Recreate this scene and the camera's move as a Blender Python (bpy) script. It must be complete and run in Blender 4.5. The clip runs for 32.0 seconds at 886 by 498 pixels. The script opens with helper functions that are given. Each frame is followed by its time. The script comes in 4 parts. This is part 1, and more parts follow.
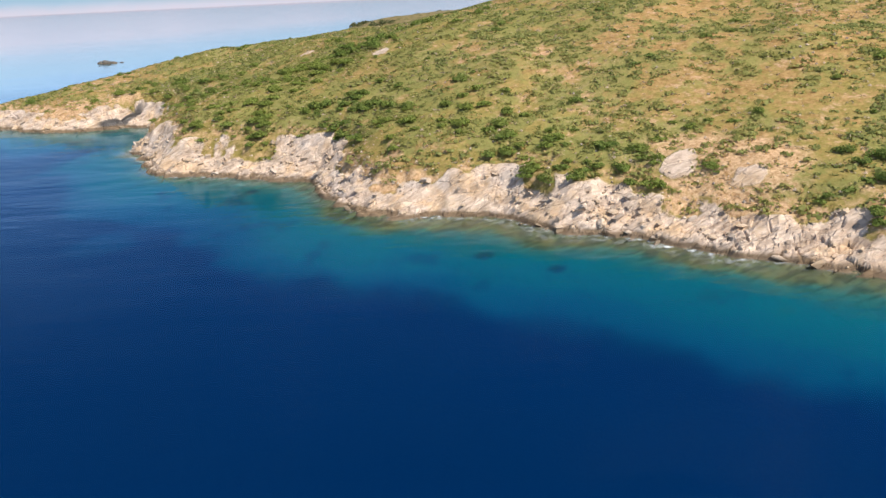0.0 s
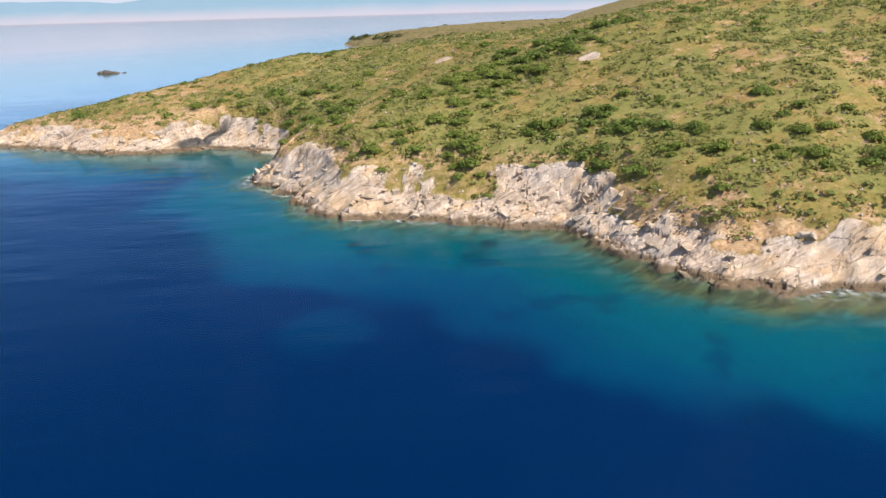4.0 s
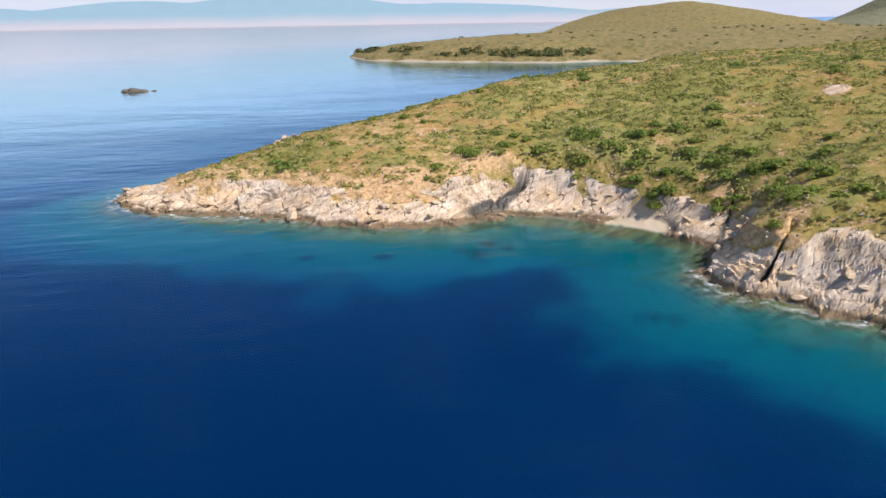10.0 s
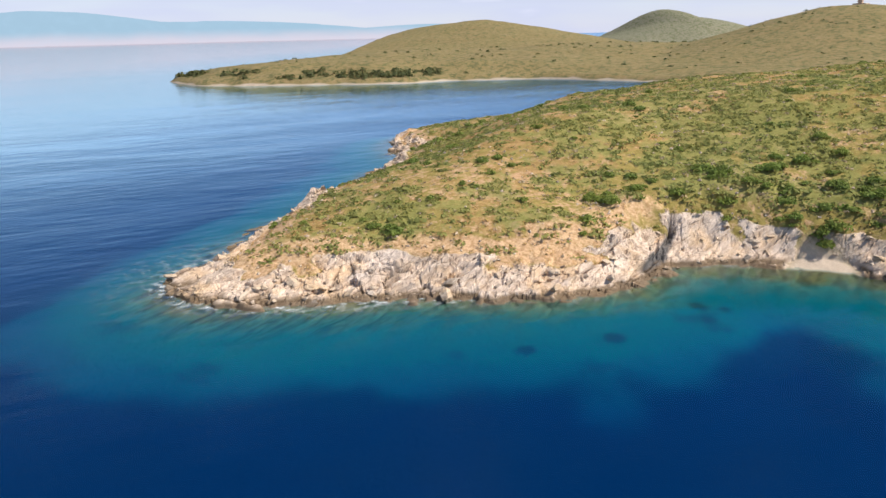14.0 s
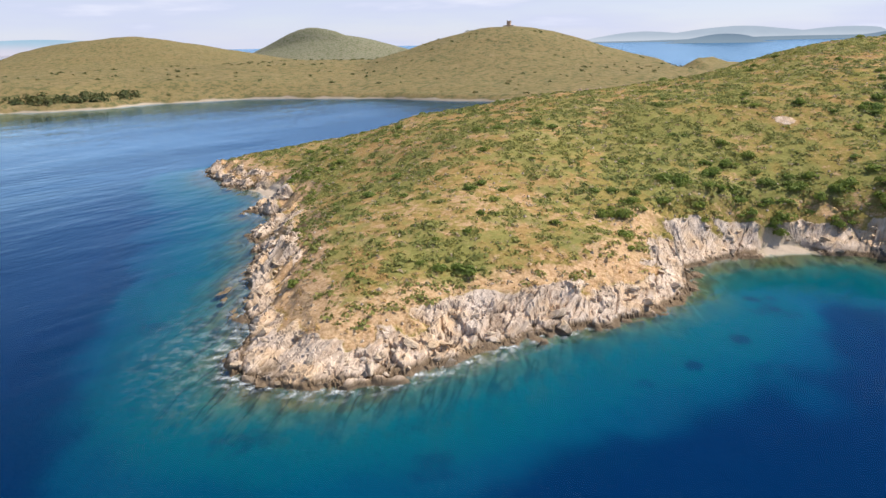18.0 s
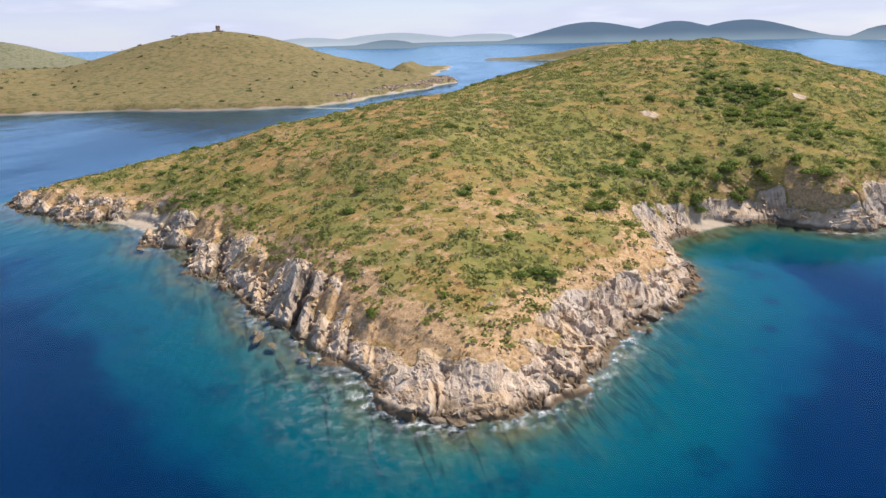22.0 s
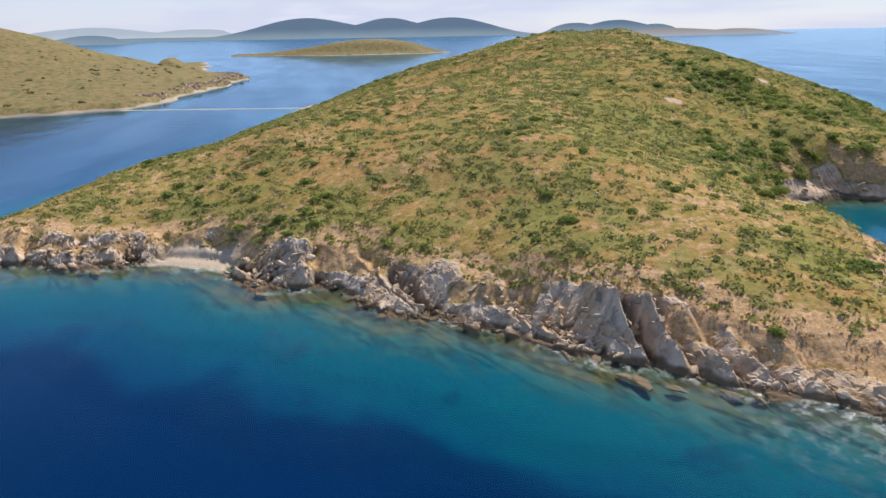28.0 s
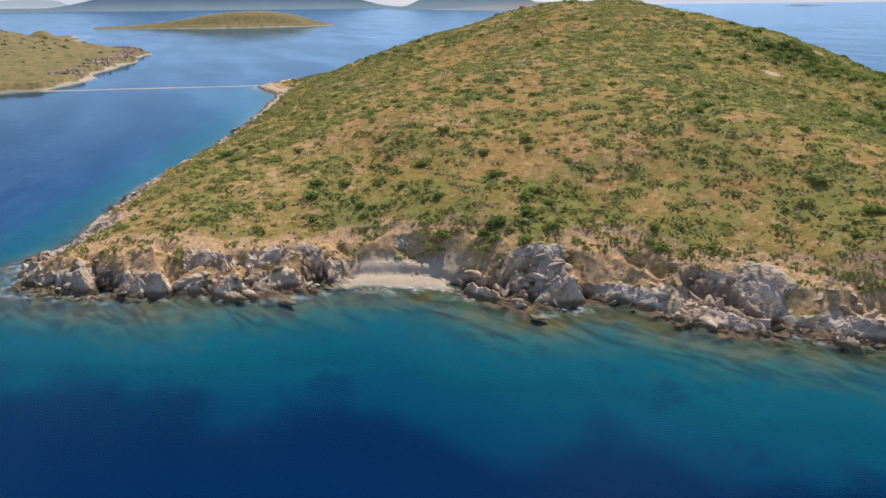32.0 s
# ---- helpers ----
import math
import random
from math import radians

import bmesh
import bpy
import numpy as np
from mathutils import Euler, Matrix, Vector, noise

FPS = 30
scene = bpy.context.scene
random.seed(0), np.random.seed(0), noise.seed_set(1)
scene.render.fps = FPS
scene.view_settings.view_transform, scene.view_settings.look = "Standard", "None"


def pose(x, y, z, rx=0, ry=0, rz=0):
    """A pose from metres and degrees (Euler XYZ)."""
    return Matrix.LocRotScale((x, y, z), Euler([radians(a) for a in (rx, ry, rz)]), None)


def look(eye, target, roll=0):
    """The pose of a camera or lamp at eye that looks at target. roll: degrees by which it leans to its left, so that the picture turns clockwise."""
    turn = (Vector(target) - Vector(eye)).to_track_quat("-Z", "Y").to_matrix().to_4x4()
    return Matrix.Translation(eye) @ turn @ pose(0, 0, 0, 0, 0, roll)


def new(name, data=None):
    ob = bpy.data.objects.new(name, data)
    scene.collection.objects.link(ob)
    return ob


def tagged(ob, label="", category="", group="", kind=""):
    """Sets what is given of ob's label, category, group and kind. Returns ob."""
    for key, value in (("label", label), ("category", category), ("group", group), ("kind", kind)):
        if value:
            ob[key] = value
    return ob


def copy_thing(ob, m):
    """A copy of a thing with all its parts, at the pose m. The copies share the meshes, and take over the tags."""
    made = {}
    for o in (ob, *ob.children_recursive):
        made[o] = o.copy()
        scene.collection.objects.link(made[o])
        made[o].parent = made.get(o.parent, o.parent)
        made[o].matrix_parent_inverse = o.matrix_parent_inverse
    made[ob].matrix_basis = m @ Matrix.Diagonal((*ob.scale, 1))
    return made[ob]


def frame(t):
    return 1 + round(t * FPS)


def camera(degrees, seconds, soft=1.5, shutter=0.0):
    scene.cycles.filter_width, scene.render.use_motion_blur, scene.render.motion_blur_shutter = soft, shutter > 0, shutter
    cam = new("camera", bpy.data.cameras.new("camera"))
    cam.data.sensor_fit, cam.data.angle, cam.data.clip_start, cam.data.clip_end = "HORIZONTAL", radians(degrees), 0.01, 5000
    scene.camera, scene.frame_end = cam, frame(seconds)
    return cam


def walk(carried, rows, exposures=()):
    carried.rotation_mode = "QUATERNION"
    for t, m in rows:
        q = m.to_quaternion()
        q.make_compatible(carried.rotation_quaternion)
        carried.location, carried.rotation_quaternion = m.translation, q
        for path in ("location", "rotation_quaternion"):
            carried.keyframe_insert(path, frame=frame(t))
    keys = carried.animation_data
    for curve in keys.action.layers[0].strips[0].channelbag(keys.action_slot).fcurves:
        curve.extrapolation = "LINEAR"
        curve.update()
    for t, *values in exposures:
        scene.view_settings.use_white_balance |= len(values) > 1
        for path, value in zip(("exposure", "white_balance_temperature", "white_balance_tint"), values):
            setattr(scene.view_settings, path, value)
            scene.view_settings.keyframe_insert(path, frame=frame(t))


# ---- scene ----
cam = camera(62.2, 32.0)
PATH = [
    (0, (3.358, -4.91, 21.953), (3.325, -3.023, 21.292), -2.7),
    (0.5, (-0.703, -1.972, 21.736), (-0.731, -0.084, 21.077), -2.5),
    (1, (-5.004, 1.327, 21.421), (-5.027, 3.216, 20.765), -2.3),
    (1.5, (-8.918, 4.412, 21.17), (-8.936, 6.302, 20.515), -2.1),
    (2, (-13.177, 7.804, 20.969), (-13.169, 9.696, 20.32), -2.0),
    (2.5, (-17.095, 11.06, 20.722), (-17.057, 12.953, 20.08), -1.9),
    (4.5, (-33.132, 25.047, 19.197), (-33.025, 26.947, 18.584), -1.4),
    (5, (-37.286, 28.567, 19.023), (-37.166, 30.469, 18.415), -1.3),
    (5.5, (-41.047, 31.792, 19.017), (-40.917, 33.694, 18.411), -1.3),
    (6, (-45.117, 35.377, 18.931), (-44.975, 37.279, 18.328), -1.3),
    (6.5, (-48.947, 38.623, 18.947), (-48.795, 40.525, 18.347), -1.2),
    (7, (-53.035, 42.101, 18.97), (-52.872, 44.003, 18.373), -1.1),
    (7.5, (-56.878, 45.224, 19.098), (-56.707, 47.125, 18.5), -1.1),
    (8, (-61.304, 48.983, 19.181), (-61.128, 50.884, 18.585), -1.0),
    (8.5, (-65.086, 52.138, 19.376), (-64.902, 54.038, 18.778), -1.0),
    (9, (-69.072, 55.444, 19.634), (-68.865, 57.341, 19.034), -1.1),
    (9.5, (-72.695, 58.114, 19.918), (-72.457, 60.007, 19.318), -0.9),
    (10, (-77.171, 61.415, 20.184), (-76.892, 63.303, 19.588), -0.9),
    (10.5, (-80.656, 64.055, 20.513), (-80.339, 65.938, 19.917), -0.9),
    (11, (-84.722, 67.188, 20.776), (-84.358, 69.063, 20.184), -0.8),
    (11.5, (-88.512, 70.036, 21.113), (-88.097, 71.902, 20.524), -0.9),
    (12, (-92.629, 73.046, 21.453), (-92.155, 74.899, 20.868), -1.0),
    (12.5, (-96.472, 75.859, 21.657), (-95.923, 77.694, 21.082), -1.0),
    (13, (-100.732, 79.142, 21.873), (-100.09, 80.949, 21.305), -1.1),
    (13.5, (-104.192, 81.75, 22.022), (-103.466, 83.525, 21.456), -1.2),
    (14, (-107.741, 84.66, 22.217), (-106.918, 86.393, 21.652), -1.3),
    (14.5, (-111.676, 87.74, 22.451), (-110.748, 89.421, 21.888), -1.3),
    (16.5, (-125.625, 100.912, 23.235), (-124.321, 102.325, 22.684), -1.3),
    (17, (-128.757, 104.431, 23.481), (-127.37, 105.764, 22.934), -1.2),
    (17.5, (-131.571, 108.244, 23.691), (-130.105, 109.49, 23.146), -1.2),
    (18, (-134.149, 112.132, 23.845), (-132.61, 113.287, 23.301), -1.2),
    (18.5, (-136.155, 115.631, 23.942), (-134.558, 116.705, 23.397), -1.1),
    (19, (-138.296, 119.611, 24.071), (-136.643, 120.595, 23.524), -1.2),
    (19.5, (-140.076, 123.49, 24.132), (-138.373, 124.384, 23.583), -1.1),
    (20, (-141.653, 127.609, 24.195), (-139.903, 128.408, 23.646), -1.2),
    (20.5, (-143.01, 131.574, 24.266), (-141.22, 132.279, 23.719), -1.3),
    (21, (-144.216, 135.818, 24.367), (-142.39, 136.42, 23.818), -1.2),
    (21.5, (-145.036, 139.835, 24.331), (-143.18, 140.338, 23.783), -1.2),
    (22, (-145.691, 144.145, 24.256), (-143.808, 144.54, 23.71), -1.2),
    (22.5, (-146.04, 148.198, 24.128), (-144.138, 148.49, 23.583), -1.1),
    (23, (-146.299, 152.522, 23.995), (-144.382, 152.703, 23.455), -1.0),
    (23.5, (-146.173, 156.604, 23.873), (-144.248, 156.681, 23.336), -1.0),
    (24, (-145.82, 160.992, 23.739), (-143.894, 160.971, 23.202), -0.9),
    (24.5, (-145.249, 165.056, 23.69), (-143.324, 164.993, 23.151), -1.0),
    (25, (-144.288, 169.734, 23.697), (-142.367, 169.624, 23.15), -1.0),
    (25.5, (-143.202, 173.372, 23.572), (-141.284, 173.229, 23.023), -1.0),
    (27.5, (-136.787, 189.305, 23.741), (-134.891, 189.011, 23.176), -1.1),
    (28, (-134.688, 193.276, 23.589), (-132.798, 192.948, 23.021), -1.0),
    (28.5, (-132.311, 197.283, 23.545), (-130.431, 196.916, 22.969), -1.0),
    (29, (-129.947, 201.163, 23.542), (-128.078, 200.753, 22.961), -0.9),
    (29.5, (-127.509, 204.872, 23.347), (-125.65, 204.424, 22.761), -0.8),
    (30, (-124.74, 208.844, 23.24), (-122.893, 208.355, 22.649), -0.7),
    (30.5, (-122.095, 212.511, 23.232), (-120.261, 211.986, 22.634), -0.7),
    (31, (-119.205, 216.544, 23.186), (-117.385, 215.982, 22.578), -0.8),
    (31.5, (-116.431, 220.424, 23.27), (-114.631, 219.813, 22.65), -0.7),
    (32, (-113.255, 224.39, 23.119), (-111.481, 223.72, 22.483), -0.6),
]
EXPO, SUN, SKY, CLOUD = 0.72, 3.95, 0.085, (4.6, 4.95, 6.6, 1)
walk(cam, [(t, look(eye, target, roll)) for t, eye, target, roll in PATH], [(0.0, EXPO), (24.0, EXPO), (28.0, EXPO - 0.08), (32.0, EXPO - 0.2)])

# ---------------------------------------------------------------- sky and sun
SUN_AZ, SUN_EL = math.atan2(0.80, -0.60), radians(49)
world = bpy.data.worlds.new("sky")
scene.world = world
world.use_nodes = True
wn, wl = world.node_tree.nodes, world.node_tree.links
wn.clear()
w_out = wn.new("ShaderNodeOutputWorld")
w_bg = wn.new("ShaderNodeBackground")
w_sky = wn.new("ShaderNodeTexSky")
w_sky.sky_type, w_sky.sun_disc = "NISHITA", False
w_sky.sun_elevation, w_sky.sun_rotation = SUN_EL, SUN_AZ
w_sky.air_density, w_sky.dust_density, w_sky.ozone_density = 1.0, 0.05, 3.0
w_bg.inputs["Strength"].default_value = SKY
w_co = wn.new("ShaderNodeTexCoord")
w_map = wn.new("ShaderNodeMapping")
w_map.inputs["Scale"].default_value = (1.3, 1.3, 9.0)
w_map.inputs["Location"].default_value = (0.7, 2.3, 0.4)
w_noise = wn.new("ShaderNodeTexNoise")
w_noise.inputs["Scale"].default_value, w_noise.inputs["Detail"].default_value = 3.2, 5.0
w_ramp = wn.new("ShaderNodeValToRGB")
w_ramp.color_ramp.elements[0].position, w_ramp.color_ramp.elements[1].position = 0.36, 0.68
w_ramp.color_ramp.elements[0].color, w_ramp.color_ramp.elements[1].color = (0.74, 0.74, 0.74, 1), (1, 1, 1, 1)
w_mix = wn.new("ShaderNodeMix")
w_mix.data_type = "RGBA"
w_mix.inputs[7].default_value = CLOUD
wl.new(w_co.outputs["Generated"], w_map.inputs["Vector"])
wl.new(w_map.outputs["Vector"], w_noise.inputs["Vector"])
wl.new(w_noise.outputs["Fac"], w_ramp.inputs["Fac"])
# the veil of cloud thins out overhead
w_sep = wn.new("ShaderNodeSeparateXYZ")
w_fall = wn.new("ShaderNodeMapRange")
w_fall.interpolation_type = "SMOOTHSTEP"
for key, value in (("From Min", 0.02), ("From Max", 0.26), ("To Min", 1.0), ("To Max", 0.06)):
    w_fall.inputs[key].default_value = value
w_mul = wn.new("ShaderNodeMath")
w_mul.operation = "MULTIPLY"
wl.new(w_co.outputs["Generated"], w_sep.inputs[0])
wl.new(w_sep.outputs["Z"], w_fall.inputs["Value"])
wl.new(w_ramp.outputs["Color"], w_mul.inputs[0])
wl.new(w_fall.outputs["Result"], w_mul.inputs[1])
wl.new(w_mul.outputs[0], w_mix.inputs[0])
wl.new(w_sky.outputs["Color"], w_mix.inputs[6])
# brighter tops of cloud here and there
w_puff = wn.new("ShaderNodeMapRange")
w_puff.interpolation_type = "SMOOTHSTEP"
for key, value in (("From Min", 0.56), ("From Max", 0.70), ("To Min", 0.0), ("To Max", 0.7)):
    w_puff.inputs[key].default_value = value
w_mix2 = wn.new("ShaderNodeMix")
w_mix2.data_type = "RGBA"
w_mix2.inputs[7].default_value = (6.3, 6.5, 7.4, 1)
wl.new(w_noise.outputs["Fac"], w_puff.inputs["Value"])
wl.new(w_puff.outputs["Result"], w_mix2.inputs[0])
wl.new(w_mix.outputs[2], w_mix2.inputs[6])
wl.new(w_mix2.outputs[2], w_bg.inputs["Color"])
wl.new(w_bg.outputs["Background"], w_out.inputs["Surface"])

sun = new("sun", bpy.data.lights.new("sun", "SUN"))
sun.data.energy, sun.data.angle, sun.data.color = SUN, radians(0.55), (1.0, 0.95, 0.86)
to_sun = Vector((math.sin(SUN_AZ) * math.cos(SUN_EL), math.cos(SUN_AZ) * math.cos(SUN_EL), math.sin(SUN_EL)))
sun.matrix_world = look(to_sun * 300, (0, 0, 0))


# ---------------------------------------------------------------- numeric noise
def lattice(ix, iy, seed):
    h = (ix.astype(np.int64) * 374761393 + iy.astype(np.int64) * 668265263 + seed * 974634777) & 0xFFFFFFFF
    h = ((h ^ (h >> 13)) * 1274126177) & 0xFFFFFFFF
    return ((h ^ (h >> 16)) & 0xFFFF) / 65535.0


def vnoise(x, y, seed=0):
    ix, iy = np.floor(x), np.floor(y)
    fx, fy = x - ix, y - iy
    fx, fy = fx * fx * (3 - 2 * fx), fy * fy * (3 - 2 * fy)
    a, b = lattice(ix, iy, seed), lattice(ix + 1, iy, seed)
    c, d = lattice(ix, iy + 1, seed), lattice(ix + 1, iy + 1, seed)
    return (a + (b - a) * fx) * (1 - fy) + (c + (d - c) * fx) * fy


def fbm(x, y, size, octaves=4, seed=0, gain=0.5):
    """Noise from -1 to 1 whose largest lumps are about size metres."""
    out, amp, total = 0, 1.0, 0.0
    for k in range(octaves):
        out = out + amp * (2 * vnoise(x / size + 17.3 * k, y / size - 9.1 * k, seed + k) - 1)
        total, amp, size = total + amp, amp * gain, size / 2.07
    return out / total


def cells(x, y, size, seed=0):
    """Scattered blocks: the distance to the nearest edge, a random height, and a tilt across each block."""
    x, y = x / size, y / size
    ix, iy = np.floor(x), np.floor(y)
    f1, f2, pick, tilt = np.full(x.shape, 9.0), np.full(x.shape, 9.0), np.zeros(x.shape), np.zeros(x.shape)
    for dx in (-1, 0, 1):
        for dy in (-1, 0, 1):
            jx, jy = ix + dx, iy + dy
            ox, oy = x - jx - lattice(jx, jy, seed), y - jy - lattice(jx, jy, seed + 1)
            r = np.hypot(ox, oy)
            near = r < f1
            f2 = np.where(near, f1, np.minimum(f2, r))
            pick = np.where(near, lattice(jx, jy, seed + 2), pick)
            tilt = np.where(near, ox * (lattice(jx, jy, seed + 3) - 0.5) + oy * (lattice(jx, jy, seed + 4) - 0.5), tilt)
            f1 = np.where(near, r, f1)
    return (f2 - f1) * size, pick - 0.5, tilt


def step(a, b, x):
    u = np.clip((x - a) / (b - a), 0, 1)
    return u * u * (3 - 2 * u)


def shore_distance(poly, x, y):
    """Signed distance to a closed outline, positive on land."""
    best, inside = np.full(x.shape, 1e18), np.zeros(x.shape, bool)
    for (ax, ay), (bx, by) in zip(poly, poly[1:] + poly[:1]):
        ex, ey = bx - ax, by - ay
        u = np.clip(((x - ax) * ex + (y - ay) * ey) / (ex * ex + ey * ey), 0, 1)
        best = np.minimum(best, (x - ax - u * ex) ** 2 + (y - ay - u * ey) ** 2)
        if ay != by:
            inside ^= ((ay > y) != (by > y)) & (x < ax + ex * (y - ay) / ey)
    return np.sqrt(best) * np.where(inside, 1, -1)


# ---------------------------------------------------------------- the plan of the shore
SOUTH_SHORE = [(104, 8), (88, 17), (70, 26), (48, 40), (27, 53), (19, 60), (13, 62), (8, 67), (-2, 69), (-7, 72), (-12, 81), (-15, 86),
               (-21, 88.5), (-29, 91.5), (-35, 93), (-38, 95.5), (-41, 102), (-44, 106), (-47.5, 110), (-47.5, 115), (-43.5, 121)]
CAPE_SHORE = [(-45, 126), (-49, 130), (-54, 134.5), (-60, 136), (-66, 133.2), (-71, 133.7), (-78, 137), (-84, 140.3), (-90, 142.5), (-96, 145),
              (-101, 149), (-103, 154), (-100, 158), (-96.5, 161), (-94.5, 165), (-90, 169), (-87, 173.5)]
WEST_SHORE = [(-81, 177.5), (-77.3, 183.5), (-74.5, 188), (-67, 192), (-65.3, 199.5), (-58.5, 203.5), (-54.5, 211), (-53.8, 220), (-49.8, 231), (-45, 237.5),
              (-38, 237), (-32, 234.5), (-25, 233), (-14, 229), (4, 221), (19, 216), (45, 207), (91, 194), (113, 197)]
EAST_SHORE = [(124, 188), (136, 155), (142, 105), (138, 60), (128, 25), (118, 8)]
SHORE = SOUTH_SHORE + CAPE_SHORE + WEST_SHORE + EAST_SHORE
BEACHES = [(-47.5, 128.5, 4.3), (-56, 207, 7)]
SCARS = [(25, 64.5, 1.6, 0.75), (30, 60, 1.5, 0.7), (-22.5, 135.7, 1.3, 0.9), (-6.7, 110, 1.2, 0.9)]
EARTH = [(-61, 197.5, 2.2, 0.9), (-58, 140, 3.0, 0.8), (-64, 140, 2.5, 0.7), (-44, 127, 2.0, 0.6), (-55, 206, 5, 0.7), (-66, 190, 3, 0.6), (22, 66, 4, 0.8), (28, 62, 4, 0.8), (33, 60, 3, 0.6)]

# broad distance from the shore, smoothed so that the hill has no creases
gx, gy = np.meshgrid(np.arange(-300, 301, 3.0), np.arange(-150, 400, 3.0))
broad = np.maximum(shore_distance(SHORE, gx, gy), -12)
for _ in range(6):
    p = np.pad(broad, 1, mode="edge")
    broad = (p[:-2, 1:-1] + p[2:, 1:-1] + p[1:-1, :-2] + p[1:-1, 2:] + 2 * broad) / 6


def sample_broad(x, y):
    u, v = np.clip((x + 300) / 3, 0, broad.shape[1] - 1.001), np.clip((y + 150) / 3, 0, broad.shape[0] - 1.001)
    i, j = u.astype(int), v.astype(int)
    a, b = u - i, v - j
    return (broad[j, i] * (1 - a) + broad[j, i + 1] * a) * (1 - b) + (broad[j + 1, i] * (1 - a) + broad[j + 1, i + 1] * a) * b


def bump(x, y, cx, cy, r, h):
    return h * np.exp(-((x - cx) ** 2 + (y - cy) ** 2) / (2 * r * r))


def ground(x, y):
    """Height of the island and its sea bed, the share of bare rock, and the distance from the shore."""
    wx = x + 0.9 * fbm(x, y, 6, 3, 11) + 0.35 * fbm(x, y, 1.6, 2, 12)
    wy = y + 0.9 * fbm(x, y, 6, 3, 21) + 0.35 * fbm(x, y, 1.6, 2, 22)
    d = shore_distance(SHORE, wx, wy)
    ds = sample_broad(x, y)
    beach = np.zeros(x.shape)
    for bx, by, r in BEACHES:
        beach = np.maximum(beach, step(r, r * 0.45, np.hypot(x - bx, y - by)))
    # the cliff: a steep foot, a broken face, then a rough ramp up to the turf
    cape, west = step(-50, -66, x) * step(172, 160, y), step(158, 174, y) * step(-30, -46, x)
    south = step(-52, -44, x) * step(124, 116, y)
    tall = (0.95 + 0.46 * south + 0.14 * west) * (1.0 + 0.28 * fbm(x, y, 14, 2, 31)) * (1 - bump(x, y, -47, 130, 8, 0.2) + bump(x, y, -45, 116, 6, 0.12) + bump(x, y, -61, 138, 3.6, 0.45))
    band = 4.5 + 1.9 * fbm(x, y, 9, 3, 41) - bump(x, y, -48, 131, 9, 1.6) + bump(x, y, -90, 150, 14, 0.9) + 0.7 * west
    din = d - 2.5 * beach
    lie = 1.0 + 0.45 * fbm(x, y, 5, 3, 42) + bump(x, y, -95, 155, 12, 0.35)
    foot = tall * (0.35 * step(-0.4, 0.5, din) + 1.85 * np.clip(din / (3.9 * lie), 0, 1) + 0.7 * np.clip((din - 2.0) / 5, 0, 1))
    foot = foot + beach * np.clip(d, 0, 3) * 0.18
    inland = np.clip(ds - 2.0, 0, None)
    slope = 0.40 - 0.08 * step(-50, -72, x)
    hill = slope * inland - 0.0016 * inland ** 2
    hill = hill + HILLS(x, y) + (0.5 * fbm(x, y, 24, 3, 51) + 0.16 * fbm(x, y, 3.0, 3, 52)) * step(2, 9, d)
    z = foot + hill * step(0.5, 8, d)
    rock = step(1.15, 0.85, (d + 1.5 * fbm(x, y, 4, 3, 61)) / (0.80 * band + 0.5)) * (1 - beach * step(4.5, 2.5, d))
    ramps = step(0.10 - 0.22 * west - 0.18 * south, 0.40 - 0.15 * west - 0.12 * south, fbm(x, y, 5.5, 3, 67)) * step(0.3 - 0.15 * west, 0.65 - 0.2 * west, d / band)
    full = rock
    rock = rock * (1 - 0.85 * ramps)
    scar = sum(bump(x, y, *c) for c in SCARS) + 0.35 * fbm(x, y, 3, 3, 66)
    scar = step(0.35, 0.6, scar) * step(4, 7, d)
    rock = np.maximum(rock, scar)
    # strata: beds that strike east-north-east and dip steeply to the north, cut by cross joints
    bed = -0.5 * x + 0.86 * y + 0.80 * z + 0.7 * fbm(x, y, 12, 2, 71) + 0.16 * fbm(x, y, 2.6, 3, 72)
    along = 0.86 * x + 0.5 * y
    rank = bed / (4.1 - 0.3 * west - 1.3 * south) + 0.3 * fbm(x, y, 20, 2, 76)
    layer = lattice(np.floor(rank), np.floor(along / 13 + 0.4 * fbm(x, y, 9, 2, 77)), 79)
    saw = rank - np.floor(rank)
    thin = np.mod(bed / 0.75 + 0.3 * fbm(x, y, 6, 2, 73), 1.0)
    cleft = step(0.06, 0.0, np.minimum(saw, 1 - saw)) * step(-0.2, 0.2, fbm(x, y, 6, 2, 74))
    e1, pick, tilt = cells(bed * 0.8, along * 0.75, 1.7, 82)
    e2, pick2, tilt2 = cells(bed * 1.3, along * 0.8, 0.6, 92)
    crack = step(0.14, 0.0, e1)
    blocky = np.clip(0.55 + 1.1 * fbm(x, y, 12, 2, 85) + 0.4 * south + 0.05 * cape + 0.25 * west, 0.15, 1.1)
    cuesta = np.where(saw < 0.86, 0.5 - saw / 0.86, -0.5 + (saw - 0.86) / 0.14) * (0.25 + 1.1 * layer) * (0.85 - 0.25 * cape + 1.2 * west)
    lumps = (cuesta + 0.10 * (0.5 - thin) - 0.75 * cleft + blocky * (0.62 * pick + 0.5 * tilt - 0.32 * crack)
             + (0.07 + 0.24 * blocky + 0.16 * west) * pick2 + (0.12 + 0.3 * blocky) * tilt2 + 0.10 * fbm(x, y, 0.9, 2, 91))
    # gullies cut along the beds, under an overhanging western wall
    gully, lean, gully_shade = np.zeros(x.shape), np.zeros(x.shape), np.zeros(x.shape)
